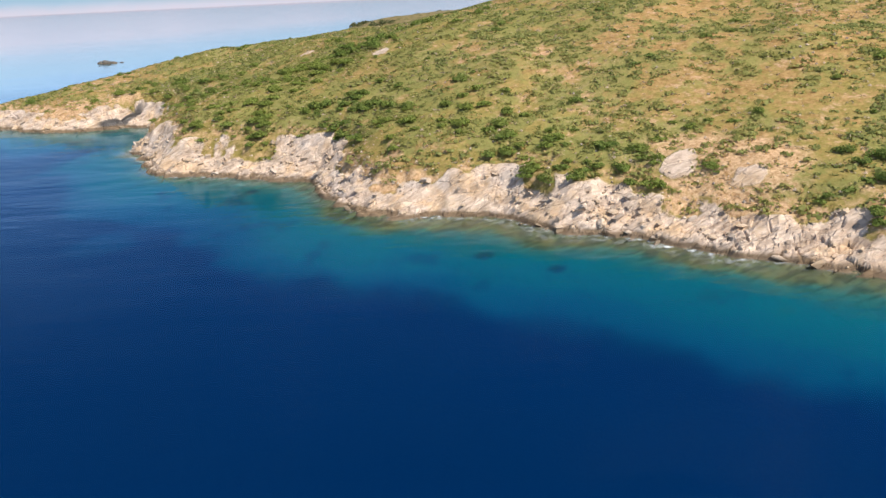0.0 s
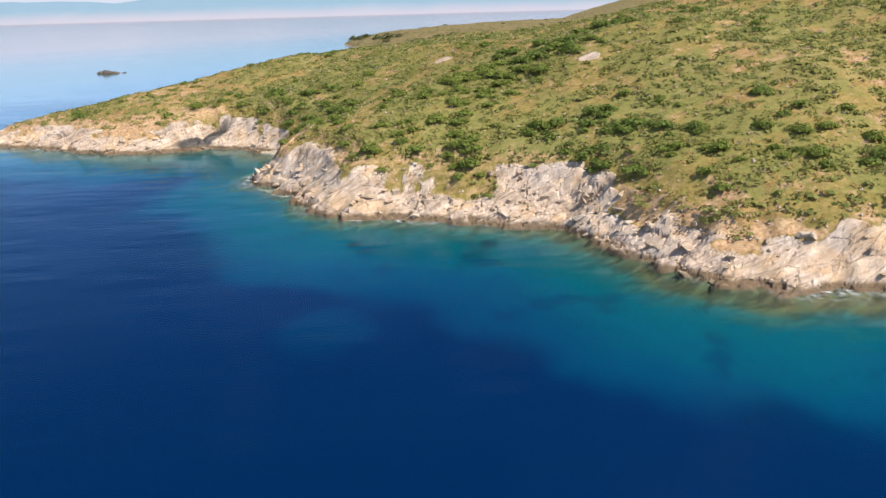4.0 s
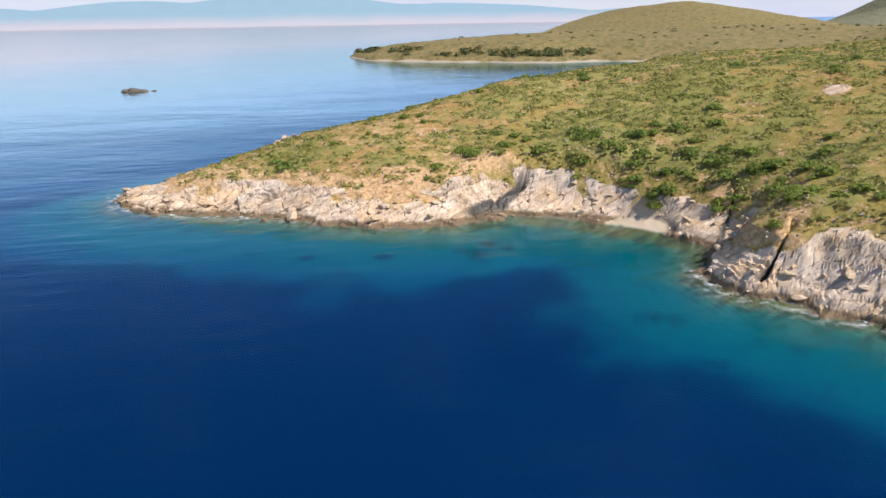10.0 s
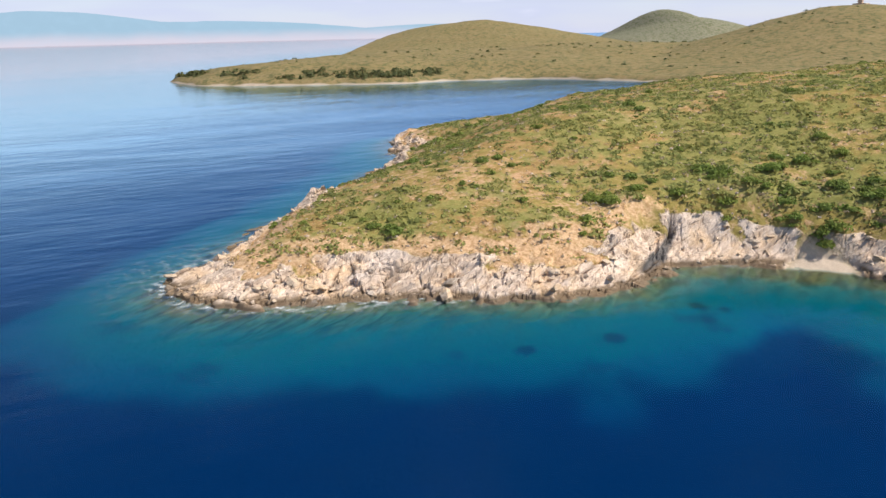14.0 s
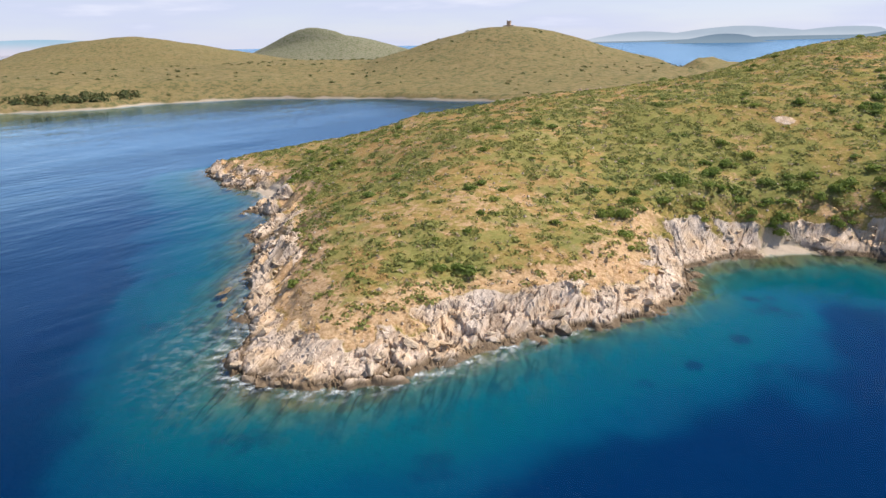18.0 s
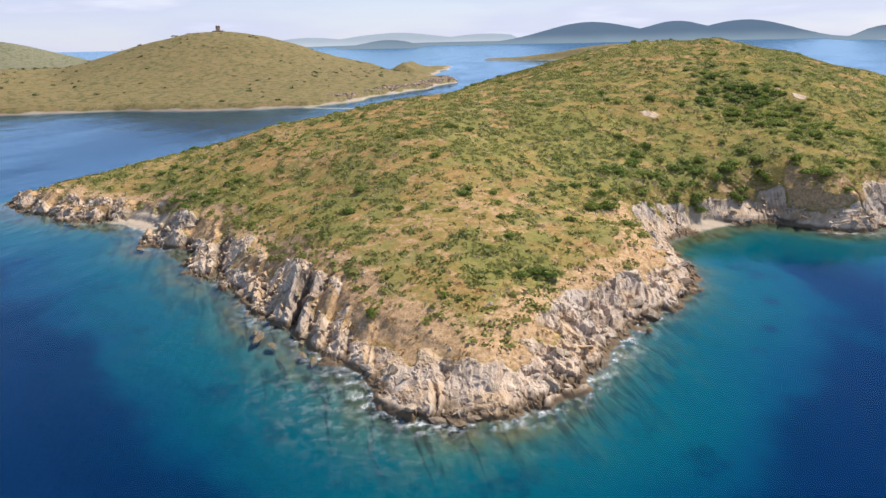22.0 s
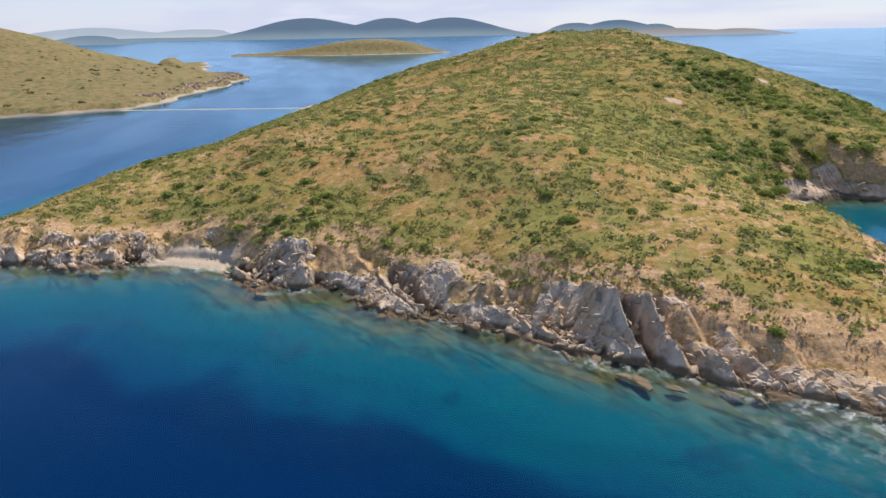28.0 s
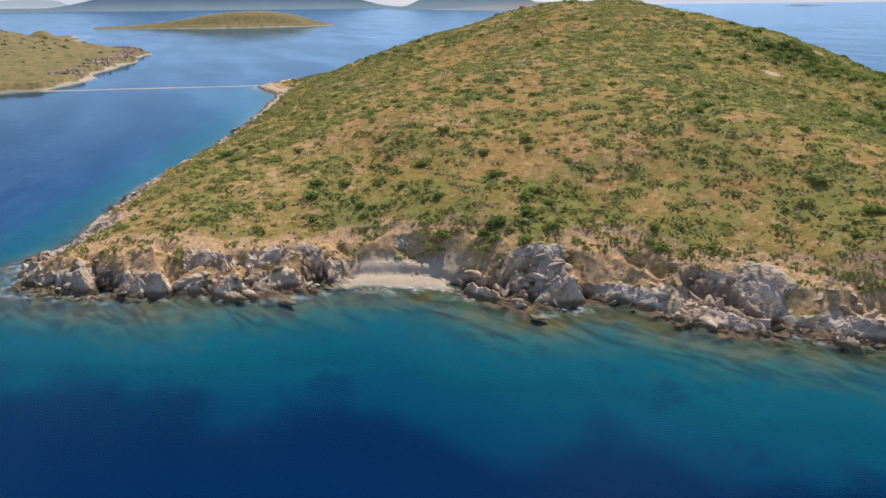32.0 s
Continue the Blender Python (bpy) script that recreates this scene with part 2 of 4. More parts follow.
    for gx0, gy0, dx, dy, wide, ridge in GULLIES:
        run = math.hypot(dx, dy)
        u = ((x - gx0) * dx + (y - gy0) * dy) / run
        side = ((x - gx0) * dy - (y - gy0) * dx) / run + 0.25 * fbm(x, y, 1.8, 2, 95)
        reach = step(-1.5, 0.2, u) * step(run + 1.2, run - 0.8, u)
        cut = reach * step(-0.3, 0.05, side) * np.clip(1.15 - side / wide, 0, 1)
        gully = np.maximum(gully, cut)
        z = z + ridge * reach * step(-7.0, -0.8, side) * step(0.1, -0.25, side)
        z = z - cut * np.clip(z - 0.25 - 0.22 * np.clip(u, 0, None), 0, 3.6)
        # the overhang's shade, painted onto the gully wall and floor
        gully_shade = np.maximum(gully_shade, reach * step(-0.5, -0.2, side) * step(0.75 * wide, 0.4 * wide, side))
        lean = lean + reach * step(-3.2, -0.3, side) * step(0.1, -0.25, side)
    lumps = np.maximum(rock, 0.45 * full) * lumps * step(-0.6, 1.2, d) * (1 - 0.9 * scar) * (0.62 + 0.3 * west + bump(x, y, -95, 155, 14, 0.3)) * (1 - bump(x, y, -44, 111, 7, 0.6) - bump(x, y, -37, 98, 5, 0.45)) * (1 - 0.6 * step(0.75, 1.0, d / band))
    z = z + lumps * (0.75 + 0.25 * tall)
    rock = np.maximum(rock, step(0.15, 0.5, gully))
    # the bed of the sea: a brown ledge, a shelf with rock ribs, then deep water
    out = np.clip(-d, 0, None)
    ledge = (1 - beach) * step(-0.35, 0.25, fbm(x, y, 9, 3, 103)) * step(1.8, 0.5, out + 0.9 * fbm(x, y, 1.7, 2, 104))
    shelf = 0.30 * np.minimum(out, 2) + 0.20 * np.minimum(out, 12) + 0.30 * np.clip(out - 10, 0, 40)
    ribs = (0.7 * (0.5 - saw) + 0.5 * pick) * step(6.5, 1, out) * step(-0.1, -0.6, d) * (0.5 + 0.5 * fbm(x, y, 12, 2, 105))
    sea_bed = np.minimum(z, 1.0) * step(-1.2, 0.0, d) - 0.42 * np.minimum(shelf, 6) + 0.35 * ribs + ledge * (0.30 + 0.6 * pick + 0.3 * pick2)
    z = np.where(d < 0, sea_bed, z)
    tip = step(-74, -86, x)
    verge = np.maximum(np.maximum(sum(bump(x, y, *e) for e in EARTH), ramps * step(9, 6, d)), step(0.55, 0.85, d / band) * step(1.45 + 0.6 * tip, 1.0, (d + 2.2 * fbm(x, y, 6, 3, 65)) / band)) * (1 - rock)
    # random dark beds, stronger to the west where shade is painted in
    slate_shade = step(0.52, 0.72, layer) * step(-0.3, 0.2, fbm(x, y, 7, 2, 97)) * np.maximum(0.22 * west, 0.12)
    slate_shade = np.maximum(slate_shade, gully_shade)
    return z, rock, d, lumps, verge, slate_shade, lean


GULLIES = [(-63.0, 135.3, 6.4, 4.2, 1.5, 0.45), (-44.6, 118.6, 5.2, 7.5, 0.8, 0.3), (-45.6, 109.9, 2.6, 1.6, 0.6, 0.0)]
TUFTS = [(-62.9, 128.5, 0.9), (-64.2, 125.9, 0.8), (-61.1, 122.5, 0.6), (-60.3, 120.3, 0.5), (-60.3, 118.1, 0.6), (-73.1, 126.8, 0.9), (-80.3, 128.3, 0.7), (-21.7, 84.1, 0.9),
         (-61.1, 127.0, 0.6), (-34, 86, 0.8), (6, 58, 0.9), (12, 54, 0.7)]


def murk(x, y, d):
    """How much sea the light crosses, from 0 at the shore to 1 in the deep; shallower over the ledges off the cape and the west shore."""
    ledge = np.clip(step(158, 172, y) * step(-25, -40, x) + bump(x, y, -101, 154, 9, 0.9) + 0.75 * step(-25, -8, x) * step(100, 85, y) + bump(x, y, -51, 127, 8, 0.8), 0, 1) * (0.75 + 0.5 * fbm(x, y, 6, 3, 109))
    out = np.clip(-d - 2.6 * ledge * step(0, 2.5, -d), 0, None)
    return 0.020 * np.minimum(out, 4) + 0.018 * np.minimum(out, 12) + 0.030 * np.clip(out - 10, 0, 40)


def reef(x, y, d):
    """Where ribs of rock show through shallow water, off the cape and the west shore."""
    share = np.clip(step(156, 170, y) * step(-25, -40, x) * 0.8 + bump(x, y, -101, 153, 9, 1.0) + bump(x, y, -88, 141, 9, 0.5), 0, 1)
    return share * step(9.5, 3.0, -d + 2.0 * fbm(x, y, 5, 3, 110))


def meadow(x, y, d):
    """Where dark seagrass covers the bed: beyond a ragged line some way off the shore."""
    edge = (12.5 + 2.6 * fbm(x, y, 24, 3, 101) + 3.6 * fbm(x, y, 8, 3, 102) + bump(x, y, -90, 200, 22, 3.5) + 3.5 * step(-45, -25, x) * step(100, 85, y)
            + 10 * step(228, 240, y + 0.25 * x) * step(-60, -30, x) + bump(x, y, 120, 222, 26, 20))
    sand = bump(x, y, -35, 71, 3.2, 1.0) + bump(x, y, -78, 120, 3.2, 0.7) + bump(x, y, -60, 112, 3, 0.6)
    spots = sum(bump(x, y, px, py, r, 1.0) for px, py, r in TUFTS) + 0.25 * fbm(x, y, 1.6, 2, 108)
    return np.maximum(0.85 * step(0.45, 0.8, spots), step(-1.6, 1.6, -d - edge)) * (1 - 0.75 * step(0.3, 0.7, sand + 0.3 * fbm(x, y, 5, 3, 107)))


HUMPS = [(-93, 155, 12, -0.9), (-60, 178, 16, -0.4), (-36, 215, 15, -2.4), (-20, 182, 18, -2.2), (12, 168, 20, -3.6), (55, 155, 24, 1.2), (85, 115, 24, -3.5), (100, 70, 26, -5.6),
         (112, 18, 22, -9.0), (0, 102, 14, 1.9), (25, 78, 14, -0.5), (45, 112, 22, 1.2), (110, 165, 24, -6.0), (70, 40, 18, -2.5), (-28, 140, 14, 1.7), (18, 128, 14, 1.4), (-50, 138, 5, 1.9), (-57, 140, 4, 0.9), (-16, 113, 8, -2.2)]


def HILLS(x, y):
    return sum(bump(x, y, *h) for h in HUMPS)


THICKETS = [(-4, 122, 7, 0.8), (-11, 117, 7, 0.9), (-19, 114, 6, 0.8), (-26, 113, 5, 0.6), (-35, 148, 4, 0.6), (-43, 133, 6, 1.0), (-50, 137, 4, 0.7), (-38, 127, 4, 0.9), (-40, 113, 5, 0.9),
            (-44, 207, 5, 0.7), (-57, 195, 4, 0.9), (-31, 99, 6, 0.9), (-20, 94, 4, 0.9), (-13, 92, 4, 1.1), (-7, 90, 5, 0.8), (10, 70, 4, 0.9), (16, 66, 4, 1.2), (20, 65, 4, 1.2),
            (-22, 95, 4, 0.6), (37, 55, 5, 0.6), (-55, 142, 4, 0.9), (-63, 143, 4, 0.6), (-82, 149, 4, 0.7), (-51, 200, 4, 0.5), (-64, 187, 3, 0.4), (9, 77, 6, 0.5), (-2, 84, 6, 0.4)]


def scrub_share(x, y):
    """How thickly the low scrub grows, from 0 to 1."""
    return step(-0.4, 0.4, 0.35 * lush(x, y) + fbm(x, y, 2.6, 3, 205) + 0.4 * fbm(x, y, 22, 2, 208) + 0.06)


def lush(x, y):
    """Where the greenest scrub grows: hollows by the coves and a belt over the hill."""
    return sum(bump(x, y, *t) for t in THICKETS) + 0.28 * fbm(x, y, 16, 3, 201)


# ---------------------------------------------------------------- materials
class Nodes:
    """A small builder for node materials."""

    def __init__(self, name):
        self.mat = bpy.data.materials.new(name)
        self.mat.use_nodes = True
        self.tree = self.mat.node_tree
        self.tree.nodes.clear()
        self.out = self.add("ShaderNodeOutputMaterial")
        self.pos = self.add("ShaderNodeNewGeometry").outputs["Position"]

    def add(self, kind, **values):
        n = self.tree.nodes.new(kind)
        for k, v in values.items():
            self.set(n.inputs[k.replace("_", " ")], v)
        return n

    def set(self, socket, v):
        if isinstance(v, bpy.types.NodeSocket):
            self.tree.links.new(v, socket)
        else:
            socket.default_value = v

    def noise(self, scale, detail=3.0, rough=0.55, at=None):
        return self.add("ShaderNodeTexNoise", Vector=at or self.pos, Scale=scale, Detail=detail, Roughness=rough).outputs["Fac"]

    def ramp(self, fac, *stops):
        n = self.add("ShaderNodeValToRGB", Fac=fac)
        e = n.color_ramp.elements
        while len(e) < len(stops):
            e.new(0.5)
        for el, (p, c) in zip(e, stops):
            el.position, el.color = p, (c, c, c, 1) if isinstance(c, (int, float)) else (*c, 1)
        return n.outputs["Color"]

    def mix(self, fac, a, b, blend="MIX"):
        n = self.add("ShaderNodeMix")
        n.data_type, n.blend_type = "RGBA", blend
        self.set(n.inputs[0], fac)
        for s, v in ((6, a), (7, b)):
            self.set(n.inputs[s], (*v, 1) if isinstance(v, tuple) else v)
        return n.outputs[2]

    def math(self, op, a, b=0.0, clamp=False):
        n = self.add("ShaderNodeMath")
        n.operation, n.use_clamp = op, clamp
        self.set(n.inputs[0], a)
        self.set(n.inputs[1], b)
        return n.outputs[0]

    def span(self, v, lo, hi, a=0.0, b=1.0):
        n = self.add("ShaderNodeMapRange", Value=v)
        for k, val in (("From Min", lo), ("From Max", hi), ("To Min", a), ("To Max", b)):
            n.inputs[k].default_value = val
        n.interpolation_type = "SMOOTHSTEP"
        return n.outputs["Result"]

    def stretch(self, scale, turn=0.0):
        n = self.add("ShaderNodeMapping", Vector=self.pos, Scale=scale)
        n.inputs["Rotation"].default_value = (0, 0, turn)
        return n.outputs["Vector"]

    def bedded(self, across, along):
        """Coordinates that run across and along the tilted beds of rock."""
        out = self.add("ShaderNodeCombineXYZ")
        for axis, way, k in (("X", (-0.5, 0.86, 0.80), across), ("Y", (0.86, 0.5, 0.0), along), ("Z", (0.3, -0.5, 0.8), along)):
            dot = self.add("ShaderNodeVectorMath")
            dot.operation = "DOT_PRODUCT"
            self.set(dot.inputs[0], self.pos)
            dot.inputs[1].default_value = tuple(v * k for v in way)
            self.set(out.inputs[axis], dot.outputs["Value"])
        return out.outputs[0]

    def height(self):
        return self.add("ShaderNodeSeparateXYZ", Vector=self.pos).outputs["Z"]

    def attr(self, name):
        n = self.add("ShaderNodeAttribute")
        n.attribute_name = name
        return n.outputs["Fac"]

    def bump(self, h, strength=0.5, distance=0.1):
        return self.add("ShaderNodeBump", Height=h, Strength=strength, Distance=distance).outputs["Normal"]

    def finish(self, color, rough=0.9, normal=None, spec=0.25):
        b = self.add("ShaderNodeBsdfPrincipled", Base_Color=color if not isinstance(color, tuple) else (*color, 1), Roughness=rough)
        b.inputs["Specular IOR Level"].default_value = spec
        if normal:
            self.set(b.inputs["Normal"], normal)
        self.set(self.out.inputs["Surface"], b.outputs[0])
        return self.mat


def turf_colour(n, green=1.0, lush_share=0.0):
    """Dry grass, bare tan soil and green herbs, in patches of several sizes."""
    big, mid, fine = n.noise(0.045, 4, 0.6), n.noise(0.22, 5, 0.65), n.noise(1.6, 5, 0.7)
    spot = n.noise(0.95, 6, 0.78)
    dry = n.mix(n.span(fine, 0.3, 0.7), (0.225, 0.136, 0.050), (0.42, 0.262, 0.112))
    herb = n.mix(n.span(n.noise(2.3, 4, 0.7), 0.3, 0.7), (0.115, 0.130, 0.026), (0.25, 0.245, 0.058))
    soil = n.mix(n.span(n.noise(4.0, 4, 0.7), 0.3, 0.7), (0.38, 0.20, 0.11), (0.62, 0.41, 0.265))
    c = n.mix(n.span(n.math("ADD", n.math("ADD", n.math("MULTIPLY", mid, 0.6), n.math("MULTIPLY", spot, 0.9)), n.math("ADD", n.math("MULTIPLY", big, 0.6), n.math("MULTIPLY", lush_share, 0.35))), 1.00, 1.16, 0.0, 0.48 * green), dry, herb)
    bare = n.span(n.math("ADD", n.noise(0.9, 6, 0.75), n.math("MULTIPLY", n.noise(0.09, 2), 0.35)), 0.71, 0.80)
    return n.mix(n.math("MULTIPLY", bare, 0.7), c, soil), fine


def ground_material():
    n = Nodes("island_ground")
    turf, fine = turf_colour(n, 1.0, n.attr("lush"))
    mat_of_herbs = n.mix(n.span(n.noise(3.0, 5, 0.75), 0.3, 0.7), (0.125, 0.140, 0.038), (0.26, 0.25, 0.085))
    turf = n.mix(n.span(n.math("ADD", n.math("MULTIPLY", n.attr("scrub"), 0.5), n.math("MULTIPLY", n.noise(1.5, 6, 0.8), 1.2)), 0.72, 1.08, 0, 0.68), turf, mat_of_herbs)
    # rock: pale schist with ochre stains; soil and shade painted dark into the clefts
    r1 = n.noise(0.35, 5, 0.6)
    strata = n.noise(1.0, 6, 0.65, n.bedded(1.2, 0.5))
    rock = n.mix(n.span(strata, 0.28, 0.68), (0.37, 0.265, 0.190), (0.67, 0.52, 0.405))
    rock = n.mix(n.span(r1, 0.47, 0.65, 0, 0.6), rock, (0.55, 0.36, 0.20))
    rock = n.mix(n.span(n.noise(0.16, 3), 0.52, 0.66, 0, 0.5), rock, (0.50, 0.42, 0.37))
    lichen = n.span(n.noise(3.2, 4, 0.7), 0.62, 0.74, 0, 0.4)
    rock = n.mix(lichen, rock, (0.20, 0.18, 0.14))
    vor = n.add("ShaderNodeTexVoronoi", Vector=n.bedded(0.75, 0.38), Scale=0.7)
    vor.feature = "DISTANCE_TO_EDGE"
    joint = n.span(n.math("ADD", vor.outputs["Distance"], n.math("MULTIPLY", n.math("SUBTRACT", n.noise(2.5, 3), 0.5), 0.16)), 0.0, 0.035, 0.28, 0.0)
    rock = n.mix(joint, rock, (0.12, 0.09, 0.065))
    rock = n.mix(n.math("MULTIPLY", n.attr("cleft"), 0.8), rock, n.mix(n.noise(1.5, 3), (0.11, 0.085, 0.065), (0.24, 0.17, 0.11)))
    # dark beds, with the painted shade of gullies and west cliff
    rock = n.mix(n.math("MULTIPLY", n.attr("slate_shade"), 0.92), rock, n.mix(strata, (0.045, 0.044, 0.046), (0.15, 0.14, 0.135)))
    mask = n.span(n.math("ADD", n.attr("rock"), n.math("MULTIPLY", n.math("SUBTRACT", n.noise(0.9, 5, 0.7), 0.5), 1.1)), 0.35, 0.6)
    earth = n.mix(n.span(n.noise(2.6, 6, 0.8), 0.35, 0.65), (0.34, 0.19, 0.095), (0.66, 0.44, 0.265))
    earth = n.mix(n.span(n.noise(2.2, 5, 0.75), 0.58, 0.66, 0, 0.6), earth, (0.20, 0.16, 0.06))
    turf = n.mix(n.span(n.math("ADD", n.attr("verge"), n.math("MULTIPLY", n.math("SUBTRACT", n.noise(0.8, 4, 0.7), 0.5), 1.0)), 0.3, 0.7, 0, 0.85), turf, earth)
    land = n.mix(mask, turf, rock)
    land = n.mix(n.attr("beach"), land, n.mix(n.noise(6.0, 3), (0.40, 0.31, 0.235), (0.54, 0.44, 0.35)))
    z = n.height()
    wet = n.math("ADD", z, n.math("MULTIPLY", n.math("SUBTRACT", n.noise(0.8, 4), 0.5), 0.7))
    tide = n.mix(n.noise(2.0, 3), (0.085, 0.055, 0.032), (0.19, 0.13, 0.08))
    land = n.mix(n.math("MULTIPLY", n.span(wet, 0.62, 0.25, 0, 0.9), n.span(n.attr("beach"), 0.2, 0.6, 1.0, 0.12)), land, tide)
    # the sea bed, with the water's blue painted in: the deeper, the bluer
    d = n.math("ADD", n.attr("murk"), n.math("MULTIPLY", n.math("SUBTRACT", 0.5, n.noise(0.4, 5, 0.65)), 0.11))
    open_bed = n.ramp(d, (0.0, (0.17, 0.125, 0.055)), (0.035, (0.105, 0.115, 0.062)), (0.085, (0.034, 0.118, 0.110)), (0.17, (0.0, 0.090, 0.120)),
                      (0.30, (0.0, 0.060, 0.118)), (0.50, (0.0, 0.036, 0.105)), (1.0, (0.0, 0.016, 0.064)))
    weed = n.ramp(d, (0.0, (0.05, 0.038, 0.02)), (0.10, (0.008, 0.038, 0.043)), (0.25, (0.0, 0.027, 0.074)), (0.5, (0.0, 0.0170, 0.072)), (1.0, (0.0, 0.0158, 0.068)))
    tufts = n.span(n.noise(0.16, 5, 0.62), 0.57, 0.66, 0.0, 0.5)
    patch = n.math("MAXIMUM", n.attr("meadow"), n.math("MULTIPLY", tufts, n.span(d, 0.10, 0.2)))
    ribs = n.span(n.noise(1.0, 5, 0.7, n.bedded(1.1, 0.45)), 0.47, 0.56, 0, 0.6)
    near = n.span(d, 0.03, 0.22, 1.0, 0.0)
    bed = n.mix(n.math("MAXIMUM", patch, n.math("MULTIPLY", ribs, near)), open_bed, weed)
    pale = n.mix(n.noise(1.6, 5, 0.75), (0.02, 0.075, 0.075), (0.085, 0.165, 0.145))
    bed = n.mix(n.math("MULTIPLY", n.attr("reef"), n.span(n.noise(0.8, 5, 0.7, n.bedded(0.8, 0.35)), 0.46, 0.58, 0, 0.6)), bed, pale)
    # shadow lines beside the ribs, painted dark along the beds
    rib_shadow = n.math("ABSOLUTE", n.math("SUBTRACT", n.noise(1.0, 3, 0.6, n.bedded(0.42, 0.07)), 0.5))
    bed = n.mix(n.math("MULTIPLY", n.attr("reef"), n.span(rib_shadow, 0.008, 0.035, 0.8, 0)), bed, weed)
    c = n.mix(n.span(z, -0.12, 0.02), bed, land)
    h = n.math("ADD", n.math("MULTIPLY", n.math("SUBTRACT", strata, joint), n.math("MULTIPLY", mask, n.span(z, -0.05, 0.25))), n.math("MULTIPLY", fine, 0.5))
    return n.finish(c, 0.93, n.bump(h, 0.8, 0.25), 0.0)


def far_land_material(name, base, share):
    n = Nodes(name)
    turf, fine = turf_colour(n, 0.75)
    c = n.mix(share, turf, base)
    scrub = n.span(n.noise(0.3, 6, 0.8), 0.47, 0.58, 0, 0.85)
    c = n.mix(scrub, c, (0.095, 0.098, 0.038))
    pale = n.mix(n.noise(0.4, 4), (0.30, 0.22, 0.15), (0.52, 0.42, 0.33))
    z = n.height()
    edge = n.span(n.math("ADD", z, n.math("MULTIPLY", n.noise(0.1, 3), 2.4)), 2.1, 1.45)
    c = n.mix(edge, c, pale)
    # below the waterline the sea's blue is painted on
    c = n.mix(n.span(z, -0.5, 0.05), (0.0, 0.05, 0.13), c)
    return n.finish(c, 0.95, n.bump(fine, 0.6, 0.4), 0.1)


def water_material():
    n = Nodes("sea_water")
    rip = n.math("ADD", n.noise(0.50, 2, 0.5, n.stretch((0.30, 1.0, 1.0), -0.35)), n.math("MULTIPLY", n.noise(0.10, 2, 0.5, n.stretch((0.45, 1.0, 1.0), -0.2)), 2.2))
    nor = n.bump(rip, 0.22, 0.35)
    fres = n.math("MULTIPLY", n.math("POWER", n.add("ShaderNodeFresnel", IOR=1.333, Normal=nor).outputs[0], 1.3), 1.35)
    slick = n.span(n.noise(0.03, 5, 0.6, n.stretch((0.35, 1.6, 1.0), 0.25)), 0.40, 0.66, 0.90, 1.15)
    # reflection strength set by place: brightened to the north-west, weaker elsewhere
    east = n.add("ShaderNodeSeparateXYZ", Vector=n.pos)
    northwest = n.math("ADD", n.math("SUBTRACT", east.outputs["Y"], n.math("MULTIPLY", east.outputs["X"], 1.6)), n.math("MULTIPLY", n.noise(0.012, 4, 0.6, n.stretch((0.5, 1.4, 1.0), 0.3)), 190))
    slick = n.math("MULTIPLY", slick, n.span(northwest, 270, 640, 0.82, 1.8))
    fres = n.math("MULTIPLY", fres, slick, True)
    tint = n.mix(n.span(northwest, 350, 640), (0.52, 0.76, 1.0), (0.66, 0.85, 0.92))
    # far out, haze over the sea is painted as a pale pink gloss
    tint = n.mix(n.span(northwest, 560, 1150), tint, (1.0, 0.93, 0.92))
    gloss = n.add("ShaderNodeBsdfGlossy", Roughness=0.09, Normal=nor, Color=tint)
    clear = n.add("ShaderNodeBsdfTransparent", Color=(0.86, 0.97, 0.99, 1))
    m = n.add("ShaderNodeMixShader")
    n.set(m.inputs[0], fres)
    n.set(m.inputs[1], clear.outputs[0])
    n.set(m.inputs[2], gloss.outputs[0])
    foam = n.add("ShaderNodeBsdfDiffuse", Color=(0.8, 0.82, 0.82, 1))
    web = n.span(n.noise(0.9, 8, 0.8), 0.46, 0.66, 0.0, 0.75)
    amount = n.math("MULTIPLY", n.attr("foam"), web, True)
    m2 = n.add("ShaderNodeMixShader")
    n.set(m2.inputs[0], amount)
    n.set(m2.inputs[1], m.outputs[0])
    n.set(m2.inputs[2], foam.outputs[0])
    n.set(n.out.inputs["Surface"], m2.outputs[0])
    return n.mat


def leaf_material(name, dark, light, rough=0.75):
    n = Nodes(name)
    rnd = n.add("ShaderNodeObjectInfo").outputs["Random"]
    isl = n.add("ShaderNodeNewGeometry").outputs["Random Per Island"]
    c = n.mix(isl, dark, light)
    c = n.mix(n.math("MULTIPLY", rnd, 0.55), c, n.mix(isl, tuple(v * 0.6 for v in light), (light[0] * 1.25, light[1] * 1.0, light[2] * 1.1)))
    c = n.mix(n.span(n.noise(0.06, 3), 0.40, 0.62, 0, 0.5), c, (light[0] * 1.15, light[1] * 1.0, light[2] * 0.9))
    n.finish(c, rough, None, 0.2)
    lit = n.out.inputs["Surface"].links[0].from_socket
    back = n.add("ShaderNodeBsdfTranslucent", Color=c)
    m = n.add("ShaderNodeMixShader")
    n.set(m.inputs[0], 0.45)
    n.set(m.inputs[1], lit)
    n.set(m.inputs[2], back.outputs[0])
    n.set(n.out.inputs["Surface"], m.outputs[0])
    return n.mat


